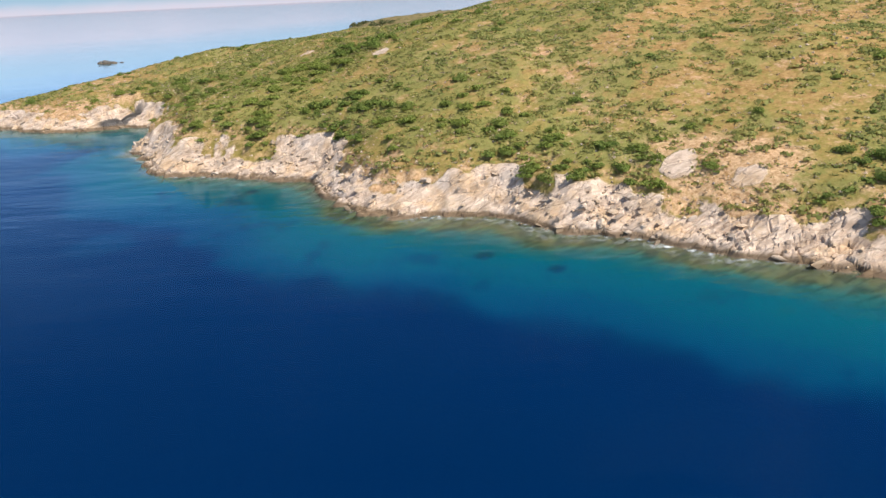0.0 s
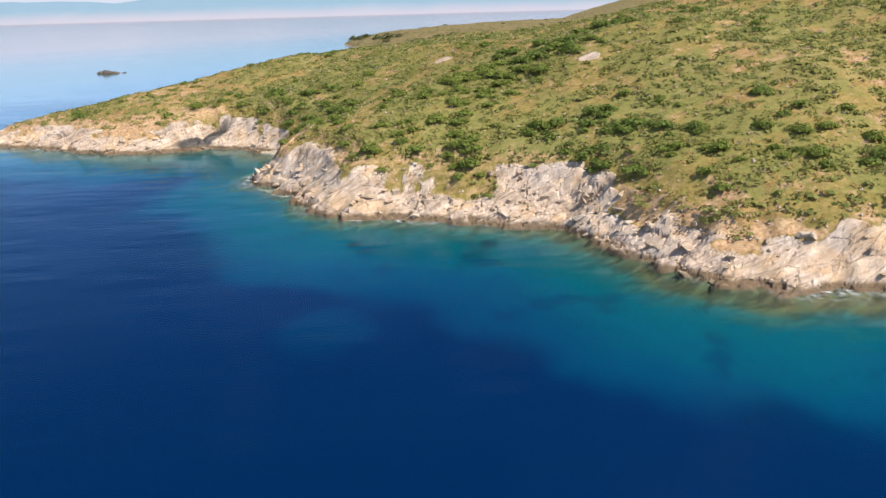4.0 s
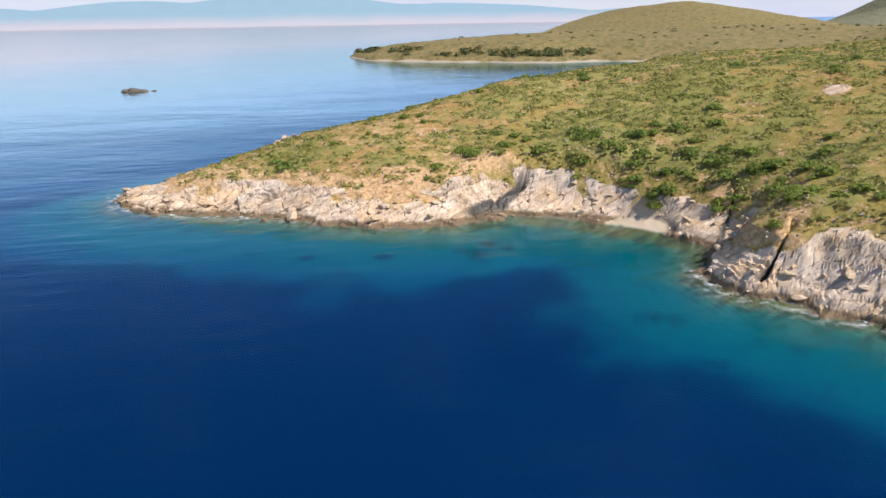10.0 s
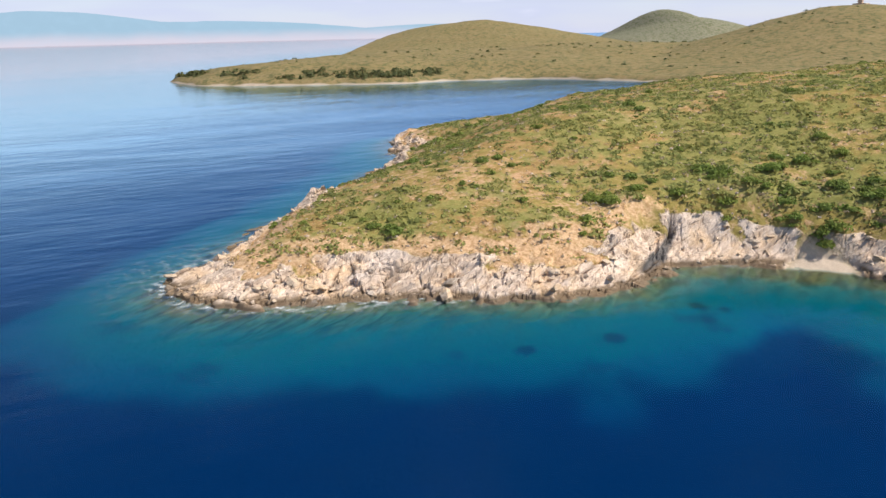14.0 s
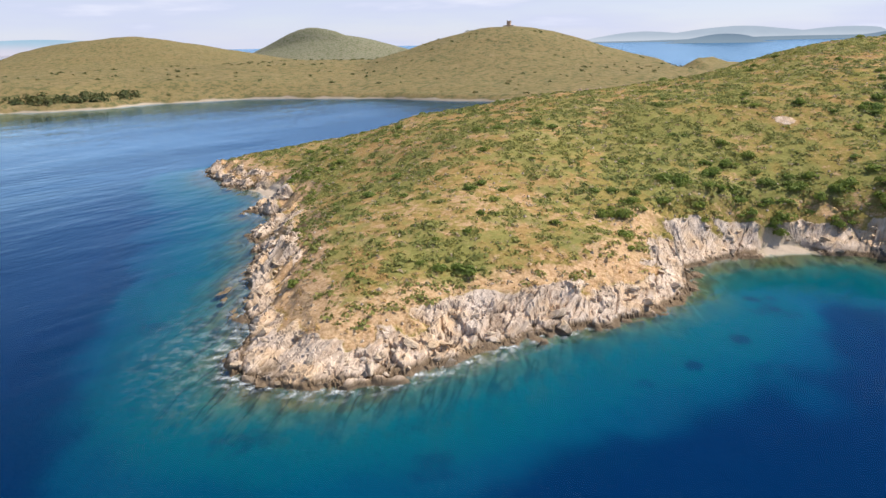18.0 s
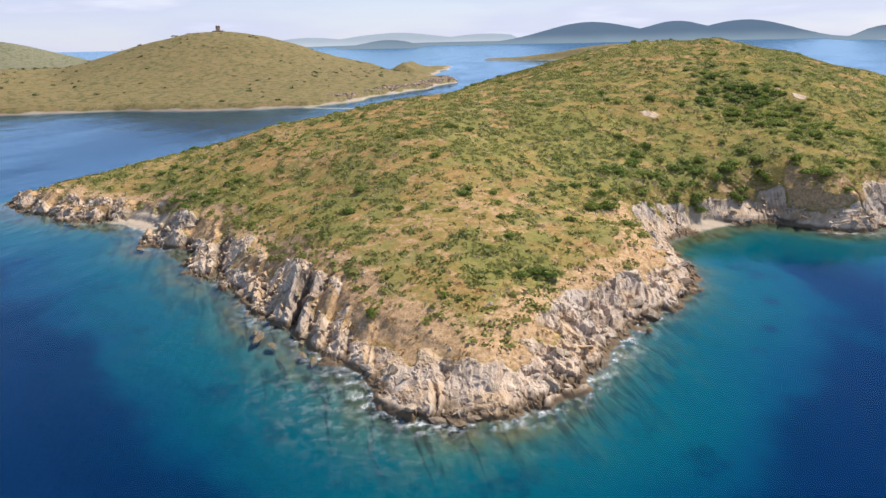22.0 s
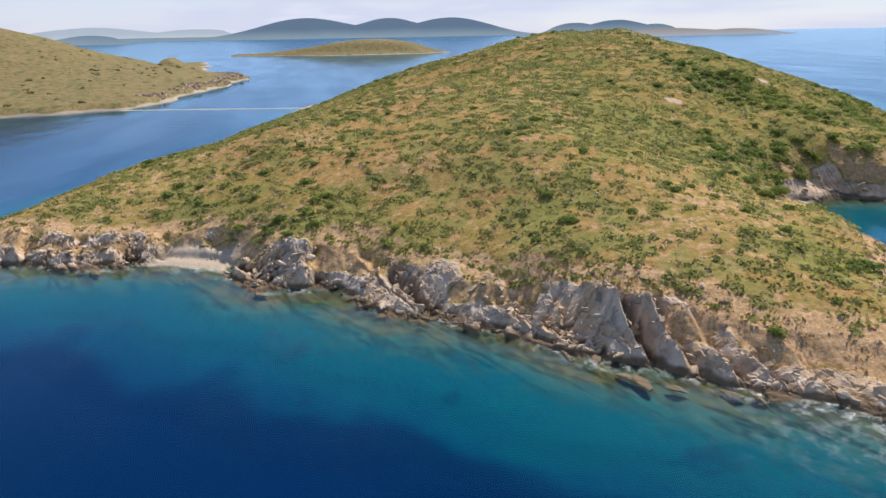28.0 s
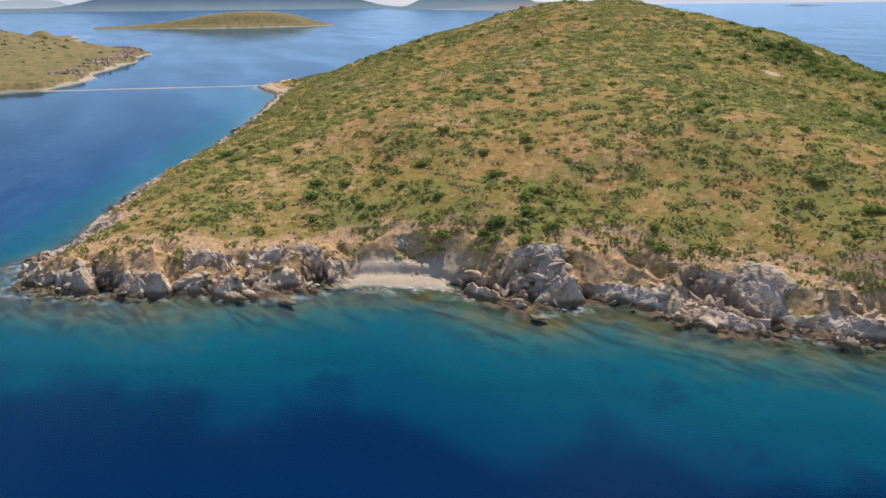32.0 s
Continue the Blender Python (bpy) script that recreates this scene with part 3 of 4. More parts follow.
def stone_material(name, a, b, warm=1.0):
    n = Nodes(name)
    rnd = n.add("ShaderNodeObjectInfo").outputs["Random"]
    s = n.span(n.noise(1.2, 6, 0.65, n.bedded(1.9, 0.5)), 0.28, 0.7)
    isl = n.add("ShaderNodeNewGeometry").outputs["Random Per Island"]
    c = n.mix(s, a, b)
    c = n.mix(n.math("MULTIPLY", rnd, 0.5 * warm), c, (0.44, 0.30, 0.17))
    c = n.mix(n.span(isl, 0.55, 0.95, 0, 0.7 * warm), c, (0.20, 0.165, 0.14))
    c = n.mix(n.span(n.noise(0.35, 5, 0.6), 0.50, 0.68, 0, 0.6 * warm), c, (0.52, 0.34, 0.18))
    c = n.mix(n.span(n.noise(4.0, 4, 0.7), 0.6, 0.72, 0, 0.5), c, (0.18, 0.16, 0.13))
    z = n.math("ADD", n.height(), n.math("MULTIPLY", n.noise(1.5, 3), 0.3))
    c = n.mix(n.span(z, 0.6, 0.35, 0, 0.8), c, (0.15, 0.105, 0.065))
    return n.finish(c, 0.9, n.bump(s, 0.7, 0.12), 0.2)


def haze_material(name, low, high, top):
    """A far coast that glows by itself, with bright haze painted into its colour."""
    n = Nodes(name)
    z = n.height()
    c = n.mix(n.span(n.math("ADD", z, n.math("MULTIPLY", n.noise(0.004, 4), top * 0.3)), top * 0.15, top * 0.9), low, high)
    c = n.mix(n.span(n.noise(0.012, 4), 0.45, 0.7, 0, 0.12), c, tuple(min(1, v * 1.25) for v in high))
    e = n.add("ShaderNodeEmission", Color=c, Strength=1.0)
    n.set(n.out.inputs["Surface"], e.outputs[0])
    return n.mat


M_GROUND, M_FAR, M_WATER = ground_material(), far_land_material("far_hill_turf", (0.180, 0.146, 0.068), 0.68), water_material()
# distance haze is mixed into this hill's turf colour
M_PEAK = far_land_material("hazed_far_hill", (0.17, 0.18, 0.135), 0.8)
M_BUSH = leaf_material("lentisk_leaves", (0.105, 0.160, 0.032), (0.235, 0.30, 0.068))
M_FARBUSH = leaf_material("far_bush_leaves", (0.075, 0.092, 0.035), (0.145, 0.150, 0.060))
M_SCRUB = leaf_material("low_green_scrub", (0.165, 0.195, 0.048), (0.31, 0.32, 0.105))
M_DRY = leaf_material("dry_thorn_scrub", (0.20, 0.165, 0.085), (0.50, 0.42, 0.29))
M_STRAW = leaf_material("straw_grass", (0.28, 0.19, 0.07), (0.50, 0.36, 0.16))
M_STONE = stone_material("shore_stone", (0.36, 0.275, 0.21), (0.63, 0.51, 0.41))
M_RUST = stone_material("rusty_stone", (0.34, 0.225, 0.16), (0.60, 0.44, 0.33))
n = Nodes("pale_sand")
M_SAND = n.finish(n.mix(n.noise(2.0, 3), (0.34, 0.33, 0.28), (0.46, 0.43, 0.36)), 0.9)
M_DARK = stone_material("skerry_stone", (0.05, 0.046, 0.042), (0.17, 0.15, 0.13), 0.1)
M_WET = stone_material("wet_brown_stone", (0.20, 0.135, 0.075), (0.40, 0.28, 0.165), 0.3)


# ---------------------------------------------------------------- sheets of land and sea
def spaced(lo, hi, fine, reach):
    """Even steps from lo to hi, then steps that widen out to reach on both sides."""
    mid = list(np.arange(lo, hi + fine / 2, fine))
    grow, p, s = [], 0.0, fine
    while p < reach:
        s *= 1.16
        p += s
        grow.append(p)
    return np.array([lo - g for g in reversed(grow)] + mid + [mid[-1] + g for g in grow])


def sheet(name, xs, ys, height, attrs, mat, push=(0, 0), keep=None):
    X, Y = np.meshgrid(xs, ys)
    X, Y = X + push[0], Y + push[1]
    nx, ny = len(xs), len(ys)
    co = np.stack([X.ravel(), Y.ravel(), height.ravel()], 1).astype(np.float32)
    i = np.arange(nx * ny).reshape(ny, nx)
    quads = np.stack([i[:-1, :-1].ravel(), i[:-1, 1:].ravel(), i[1:, 1:].ravel(), i[1:, :-1].ravel()], 1).astype(np.int32)
    if keep is not None:
        quads = quads[keep.ravel()[quads].any(1)]
    me = bpy.data.meshes.new(name)
    me.vertices.add(len(co))
    me.vertices.foreach_set("co", co.ravel())
    me.loops.add(quads.size)
    me.loops.foreach_set("vertex_index", quads.ravel())
    me.polygons.add(len(quads))
    me.polygons.foreach_set("loop_start", np.arange(0, quads.size, 4, dtype=np.int32))
    me.update(calc_edges=True)
    for key, v in attrs.items():
        me.attributes.new(key, "FLOAT", "POINT").data.foreach_set("value", v.ravel().astype(np.float32))
    me.materials.append(mat)
    me.polygons.foreach_set("use_smooth", np.ones(len(quads), bool))
    return new(name, me)


def beach_share(x, y, d):
    b = np.zeros(x.shape)
    for bx, by, r in BEACHES:
        b = np.maximum(b, step(r, r * 0.5, np.hypot(x - bx, y - by)))
    return b * step(4.6, 3.2, d)


def weathered(x, y):
    """The ground with its ledges jutting out sideways, away from the land."""
    z, rock, d, lumps, verge, slate_shade, lean = ground(x, y)
    near = shore_distance(SHORE, x, y)
    sx, sy = (shore_distance(SHORE, x + 0.2, y) - near) / 0.2, (shore_distance(SHORE, x, y + 0.2) - near) / 0.2
    jut = -0.35 * lumps * step(7, 4, np.abs(d))
    marks = {"rock": rock, "beach": beach_share(x, y, d), "cleft": step(-0.2, -0.8, lumps), "verge": verge * (1 - 0.5 * np.clip(lush(x, y), 0, 1)), "scrub": scrub_share(x, y) * step(4.5, 7.0, d), "lush": np.clip(lush(x, y), -0.3, 1), "meadow": meadow(x, y, d), "murk": murk(x, y, d), "reef": reef(x, y, d), "slate_shade": slate_shade}
    return x + jut * sx + 0.5 * lean * step(0.3, 2.5, z), y + jut * sy - 0.4 * lean * step(0.3, 2.5, z), z, marks, d


def mesh_from(name, co, quads, marks, mat, smooth):
    me = bpy.data.meshes.new(name)
    me.vertices.add(len(co))
    me.vertices.foreach_set("co", co.astype(np.float32).ravel())
    me.loops.add(quads.size)
    me.loops.foreach_set("vertex_index", quads.astype(np.int32).ravel())
    me.polygons.add(len(quads))
    me.polygons.foreach_set("loop_start", np.arange(0, quads.size, 4, dtype=np.int32))
    me.update(calc_edges=True)
    for key, v in marks.items():
        me.attributes.new(key, "FLOAT", "POINT").data.foreach_set("value", v.astype(np.float32))
    me.materials.append(mat)
    me.polygons.foreach_set("use_smooth", smooth)
    return new(name, me)


def quads_of(nx, ny):
    i = np.arange(nx * ny).reshape(ny, nx)
    return np.stack([i[:-1, :-1].ravel(), i[:-1, 1:].ravel(), i[1:, 1:].ravel(), i[1:, :-1].ravel()], 1)


def patch(name, xs, ys, wanted, mat):
    """Those quads of a grid whose corners pass the test, as one mesh."""
    X, Y = np.meshgrid(xs, ys)
    quads = quads_of(len(xs), len(ys))
    quads = quads[wanted(shore_distance(SHORE, X, Y).ravel(), X.ravel(), Y.ravel())[quads].any(1)]
    used, quads = np.unique(quads, return_inverse=True)
    quads = quads.reshape(-1, 4)
    px, py, pz, marks, d = weathered(X.ravel()[used], Y.ravel()[used])
    smooth = ~((marks["rock"] > 0.35) & (d > -0.6))[quads].all(1)
    return mesh_from(name, np.stack([px, py, pz], 1), quads, marks, mat, smooth)


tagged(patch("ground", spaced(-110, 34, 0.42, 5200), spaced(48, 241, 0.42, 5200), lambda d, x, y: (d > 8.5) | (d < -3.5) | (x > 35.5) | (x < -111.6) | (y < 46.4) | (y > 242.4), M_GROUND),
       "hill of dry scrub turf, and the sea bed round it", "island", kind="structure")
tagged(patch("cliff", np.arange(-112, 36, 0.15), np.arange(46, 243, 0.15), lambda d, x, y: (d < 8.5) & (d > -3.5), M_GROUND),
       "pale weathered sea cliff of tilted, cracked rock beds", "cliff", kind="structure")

# foam lies where the swell meets exposed rock
wx, wy = spaced(-125, 40, 1.0, 5200), spaced(40, 250, 1.0, 5200)
X, Y = np.meshgrid(wx, wy)
D = ground(X, Y)[2]
swell = np.maximum(step(0.42, 0.75, 0.5 + 0.5 * fbm(X, Y, 11, 2, 7)), bump(X, Y, -100, 155, 9, 1.2) + bump(X, Y, -94, 146, 8, 0.8) + bump(X, Y, -46, 235, 7, 0.9))
FOAM = np.clip(0.55 * step(-1.1, -0.4, D) * step(0.7, 0.1, D) * step(0.25, 0.6, 0.5 + 0.5 * fbm(X, Y, 6, 2, 8)) + step(-2.9, -1.2, D) * step(0.6, -0.8, D) * swell * 0.55 + step(-12, -3, D) * bump(X, Y, -101, 160, 7, 0.22), 0, 1)
sea = tagged(sheet("water", wx, wy, np.zeros(X.shape), {"foam": FOAM}, M_WATER), "calm clear sea, turquoise by the rocks and deep blue beyond", "sea", kind="structure")


def far_sheet(name, label, poly, hills, pitch, foot, mat, category="coast", ramp=9):
    px, py = [p[0] for p in poly], [p[1] for p in poly]
    ax, ay = np.arange(min(px) - 3 * pitch, max(px) + 3 * pitch, pitch), np.arange(min(py) - 3 * pitch, max(py) + 3 * pitch, pitch)
    X, Y = np.meshgrid(ax, ay)
    w = 2.5 * pitch
    d = shore_distance(poly, X + w * fbm(X, Y, 9 * pitch, 3, 5), Y + w * fbm(X, Y, 9 * pitch, 3, 6))
    z = foot * step(-0.3 * pitch, 1.2 * pitch, d) - 4 * step(0, -2 * pitch, d)
    rise = np.zeros(X.shape)
    for cx, cy, r1, r2, turn, h in hills:
        u, v = (X - cx) * math.cos(turn) + (Y - cy) * math.sin(turn), (Y - cy) * math.cos(turn) - (X - cx) * math.sin(turn)
        rise = np.maximum(rise, h * np.exp(-0.5 * ((u / r1) ** 2 + (v / r2) ** 2))) + 0.12 * np.minimum(rise, h * np.exp(-0.5 * ((u / r1) ** 2 + (v / r2) ** 2)))
    z = z + (rise * (1 + 0.12 * fbm(X, Y, 24 * pitch, 5, 8)) + 0.35 * foot * fbm(X, Y, 8 * pitch, 4, 9)) * step(0.3 * pitch, ramp * pitch, d)
    return tagged(sheet(name, ax, ay, z, {}, mat, keep=d > -1.2 * pitch), label, category, kind="structure"), (ax, ay, z, d)


FAR_SHORE = [(-63, 484), (-50, 457), (-27, 434), (14, 415), (42, 409), (63, 401), (84, 391), (101, 374), (110, 347), (118, 310), (124, 280), (131, 254),
             (180, 244), (256, 233), (298, 224), (312, 228), (330, 262), (400, 300), (470, 380), (640, 620), (820, 860), (800, 1060), (560, 1120), (300, 1040),
             (120, 800), (10, 620), (-62, 520)]
far_hills, FAR = far_sheet("far_coast", "dry grassy hills above a pale rocky bay across the strait", FAR_SHORE,
                           [(303, 381, 75, 60, 0.4, 29), (292, 828, 95, 90, 0, 31), (80, 500, 110, 50, 0.3, 10), (200, 480, 120, 60, 0.2, 11)], 3.0, 2.2, M_FAR)
far_peak, _ = far_sheet("far_peak", "bare hill greyed by haze behind the far coast", [(460, 760), (800, 760), (860, 980), (640, 1080), (440, 980)],
                        [(618, 895, 30, 60, 0.3, 40), (660, 885, 85, 70, 0.3, 31)], 6.0, 2.5, M_PEAK, ramp=12)
mid_isle, _ = far_sheet("low_island", "low tan island with a pale rocky rim", [(764, 22), (728, 60), (715, 110), (722, 165), (742, 215), (760, 250), (790, 285), (830, 260), (840, 150), (810, 50)],
                        [(775, 118, 30, 62, 0.15, 15)], 4.0, 1.6, M_FAR, "island")
near_isle, _ = far_sheet("small_headland", "small scrubby headland with pale rocks at its foot", [(372, 268), (392, 262), (440, 268), (520, 280), (570, 285), (560, 310), (460, 320), (380, 300)],
                         [(420, 285, 60, 16, 0.1, 13)], 4.0, 1.2, M_FAR, "headland")
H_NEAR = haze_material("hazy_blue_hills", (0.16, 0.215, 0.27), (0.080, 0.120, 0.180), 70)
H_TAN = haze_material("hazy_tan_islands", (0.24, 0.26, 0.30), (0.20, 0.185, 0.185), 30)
H_FAR = haze_material("haze_tinted_mountains", (0.44, 0.42, 0.49), (0.24, 0.355, 0.455), 100)
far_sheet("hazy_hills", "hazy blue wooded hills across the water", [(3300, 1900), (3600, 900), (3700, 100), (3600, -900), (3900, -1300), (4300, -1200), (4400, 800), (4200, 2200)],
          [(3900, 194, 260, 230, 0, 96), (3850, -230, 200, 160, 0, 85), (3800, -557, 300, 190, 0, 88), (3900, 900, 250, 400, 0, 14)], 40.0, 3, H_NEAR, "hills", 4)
H_PALE = haze_material("haze_tinted_land", (0.36, 0.40, 0.46), (0.27, 0.32, 0.385), 60)
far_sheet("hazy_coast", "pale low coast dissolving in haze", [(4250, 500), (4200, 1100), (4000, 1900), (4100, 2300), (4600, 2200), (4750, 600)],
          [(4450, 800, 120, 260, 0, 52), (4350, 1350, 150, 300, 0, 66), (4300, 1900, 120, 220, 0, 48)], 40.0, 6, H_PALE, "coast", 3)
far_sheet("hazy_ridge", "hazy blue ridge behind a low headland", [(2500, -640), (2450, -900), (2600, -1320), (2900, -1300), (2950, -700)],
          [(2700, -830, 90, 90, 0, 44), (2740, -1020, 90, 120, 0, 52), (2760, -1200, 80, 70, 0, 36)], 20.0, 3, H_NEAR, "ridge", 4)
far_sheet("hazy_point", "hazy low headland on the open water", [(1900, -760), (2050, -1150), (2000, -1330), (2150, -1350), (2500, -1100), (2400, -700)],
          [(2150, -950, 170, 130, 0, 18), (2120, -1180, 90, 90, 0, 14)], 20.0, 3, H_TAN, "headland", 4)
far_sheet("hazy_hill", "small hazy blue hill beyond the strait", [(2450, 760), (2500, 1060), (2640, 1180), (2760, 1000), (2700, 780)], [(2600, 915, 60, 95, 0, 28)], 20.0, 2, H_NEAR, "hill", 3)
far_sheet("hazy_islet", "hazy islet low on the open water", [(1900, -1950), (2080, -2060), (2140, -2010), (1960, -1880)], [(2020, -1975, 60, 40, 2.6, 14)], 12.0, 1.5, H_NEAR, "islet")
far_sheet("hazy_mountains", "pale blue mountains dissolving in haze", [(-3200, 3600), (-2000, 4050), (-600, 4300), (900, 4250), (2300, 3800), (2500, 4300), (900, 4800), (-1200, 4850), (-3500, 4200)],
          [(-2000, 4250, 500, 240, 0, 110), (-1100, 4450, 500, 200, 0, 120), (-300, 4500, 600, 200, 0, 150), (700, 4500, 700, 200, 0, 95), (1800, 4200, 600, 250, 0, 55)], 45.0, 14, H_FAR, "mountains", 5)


# ---------------------------------------------------------------- plants and stones
def pick_spots(count, seed, test, box=(-105, 110, 20, 242)):
    """Scattered places on the turf that pass the test, with their heights."""
    rng = np.random.RandomState(seed)
    x, y = rng.uniform(box[0], box[1], count), rng.uniform(box[2], box[3], count)
    z, rock, d, *_ = ground(x, y)
    keep = test(x, y, z, rock, d, rng.rand(count))
    return x[keep], y[keep], z[keep], rng


def leaf_cloud(spots, rng, leaves, spread, tall, size, lean=0.8):
    """Many small leaf quads for a stand of low plants: one big soup of quads."""
    x, y, z, r = spots
    n = len(x)
    a, u = rng.uniform(0, 2 * np.pi, (n, leaves)), np.sqrt(rng.rand(n, leaves))
    rad = r[:, None] * spread
    ox, oy = np.cos(a) * u * rad, np.sin(a) * u * rad
    oz = np.sqrt(np.clip(1 - u ** 2, 0, 1)) * r[:, None] * tall * rng.uniform(0.45, 1.0, (n, leaves))
    c = np.stack([x[:, None] + ox, y[:, None] + oy, z[:, None] + oz], -1).reshape(-1, 3)
    up = np.stack([ox / rad, oy / rad, np.full(ox.shape, 0.9)], -1).reshape(-1, 3) + 0.45 * rng.normal(size=c.shape)
    t1 = np.cross(up, rng.normal(size=c.shape))
    t1 /= np.linalg.norm(t1, axis=1, keepdims=True)
    t2 = np.cross(up, t1)
    t2 /= np.linalg.norm(t2, axis=1, keepdims=True)
    s = (size * np.repeat(r, leaves) * rng.uniform(0.6, 1.3, n * leaves))[:, None]
    v = np.stack([c - t1 * s, c + t2 * s * lean, c + t1 * s, c - t2 * s * lean], 1).reshape(-1, 3)
    return v


def quad_soup(name, verts, mat):
    me = bpy.data.meshes.new(name)
    n = len(verts) // 4
    me.vertices.add(len(verts))
    me.vertices.foreach_set("co", verts.astype(np.float32).ravel())
    me.loops.add(4 * n)
    me.loops.foreach_set("vertex_index", np.arange(4 * n, dtype=np.int32))
    me.polygons.add(n)
    me.polygons.foreach_set("loop_start", np.arange(0, 4 * n, 4, dtype=np.int32))
    me.update(calc_edges=True)
    me.materials.append(mat)
    return me


def shrub_mesh(seed, m=90, leaf=1.0):
    """A rounded evergreen shrub one metre in radius: lobes clothed in small leaves."""
    rng = np.random.RandomState(seed)
    verts = []
    k = rng.randint(5, 9)
    for i in range(k):
        a, q = rng.uniform(0, 6.283), rng.uniform(0.1, 0.75) if i else 0.0
        r = rng.uniform(0.38, 0.62) if i else 0.7
        h = rng.uniform(0.15, 0.45) if i else 0.42
        dirs = rng.normal(size=(m, 3))
        dirs /= np.linalg.norm(dirs, axis=1, keepdims=True)
        dirs[:, 2] = np.abs(dirs[:, 2]) * 1.05 - 0.12
        c = dirs * r * rng.uniform(0.72, 1.06, (m, 1)) * (1, 1, 0.85) + (math.cos(a) * q, math.sin(a) * q, h)
        t1 = np.cross(dirs, rng.normal(size=(m, 3))) + 0.4 * rng.normal(size=(m, 3))
        t1 /= np.linalg.norm(t1, axis=1, keepdims=True)
        t2 = np.cross(dirs, t1) + 0.4 * rng.normal(size=(m, 3))
        t2 /= np.linalg.norm(t2, axis=1, keepdims=True)
        s = rng.uniform(0.07, 0.15, (m, 1)) * leaf
        verts.append(np.stack([c - t1 * s, c - t2 * s * 0.7, c + t1 * s, c + t2 * s * 0.7], 1).reshape(-1, 3))
    return quad_soup("shrub", np.concatenate(verts), M_BUSH)


def stem_mesh(seed):
    """A few short crooked stems that fork from one root."""
    rng = np.random.RandomState(seed)
    bm = bmesh.new()
    for k in range(4):
        a, lean = k * 1.57 + rng.uniform(-0.4, 0.4), rng.uniform(0.25, 0.6)
        low, high = Vector((0, 0, -0.25)), Vector((math.cos(a) * lean, math.sin(a) * lean, 0.55))
        turn = (high - low).to_track_quat("Z", "Y").to_matrix().to_4x4()
        bmesh.ops.create_cone(bm, cap_ends=True, segments=5, radius1=0.06, radius2=0.025, depth=(high - low).length, matrix=Matrix.Translation((low + high) / 2) @ turn)
    me = bpy.data.meshes.new("stem")
    bm.to_mesh(me)
    bm.free()
    me.materials.append(M_BARK)
    return me


def shrub_thing(seed):
    root = new("shrub")
    for name, me in (("foliage", shrub_mesh(seed)), ("stem", stem_mesh(seed))):
        new(name, me).parent = root
    return tagged(root, "dark green rounded evergreen shrub on the dry slope", "shrub", "shrubs on the island")


M_BARK = stone_material("grey_bark", (0.10, 0.08, 0.06), (0.2, 0.16, 0.12))
SHRUBS = [shrub_thing(300 + i) for i in range(9)]
sx, sy, sz, rng = pick_spots(25000, 31, lambda x, y, z, rock, d, u: (d > 3.5 - 1.8 * np.clip(lush(x, y) - 0.5, 0, 1)) & (rock < 0.6) & (u < np.clip(lush(x, y) - 0.25, 0, 1.3) * 0.5 + 0.03))
for i in range(min(len(sx), 295)):
    s = rng.uniform(0.5, 0.95) * (1.0 + 0.5 * min(0.7, max(0.0, float(lush(sx[i:i + 1], sy[i:i + 1])[0]))))
    s *= 1 - 0.35 * float(step(168, 182, sy[i]) * step(-20, -35, sx[i]))
    first = SHRUBS[i % 9]
    ob = first if i < 9 else copy_thing(first, Matrix())
    ob.matrix_basis = Matrix.LocRotScale((sx[i], sy[i], sz[i] - 0.12 * s), Euler((0, 0, rng.uniform(0, 6.28))), (s * rng.uniform(0.9, 1.3), s * rng.uniform(0.9, 1.2), s * rng.uniform(0.7, 1.0)))


# the rest of the shrubs, smaller, over the whole hill
LIGHT = [np.array([v.co for v in shrub_mesh(900 + k, 26, 1.8).vertices]) for k in range(5)]
chunks = []
for i in range(295, min(len(sx), 1900)):
    s = rng.uniform(0.35, 0.85) * (1.0 + 0.4 * min(0.7, max(0.0, float(lush(sx[i:i + 1], sy[i:i + 1])[0]))))
    a = rng.uniform(0, 6.28)
    v = LIGHT[i % 5] * (s * rng.uniform(0.9, 1.3), s * rng.uniform(0.9, 1.2), s * rng.uniform(0.65, 0.95))
    chunks.append(np.stack([v[:, 0] * math.cos(a) - v[:, 1] * math.sin(a) + sx[i], v[:, 0] * math.sin(a) + v[:, 1] * math.cos(a) + sy[i], v[:, 2] + sz[i] - 0.1 * s], 1))
tagged(new("small_shrubs", quad_soup("small_shrubs", np.concatenate(chunks), M_BUSH)), "many small dark green shrubs dotted over the hill", "shrubs", kind="stuff")


def stand(name, label, count, seed, test, lo, hi, leaves, spread, tall, size, mat, category="scrub"):
    x, y, z, rng = pick_spots(count, seed, test)
    r = rng.uniform(lo, hi, len(x)) * rng.uniform(0.7, 1.2, len(x))
    ob = new(name, quad_soup(name, leaf_cloud((x, y, z - 0.05, r), rng, leaves, spread, tall, size), mat))
    return tagged(ob, label, category, kind="stuff")


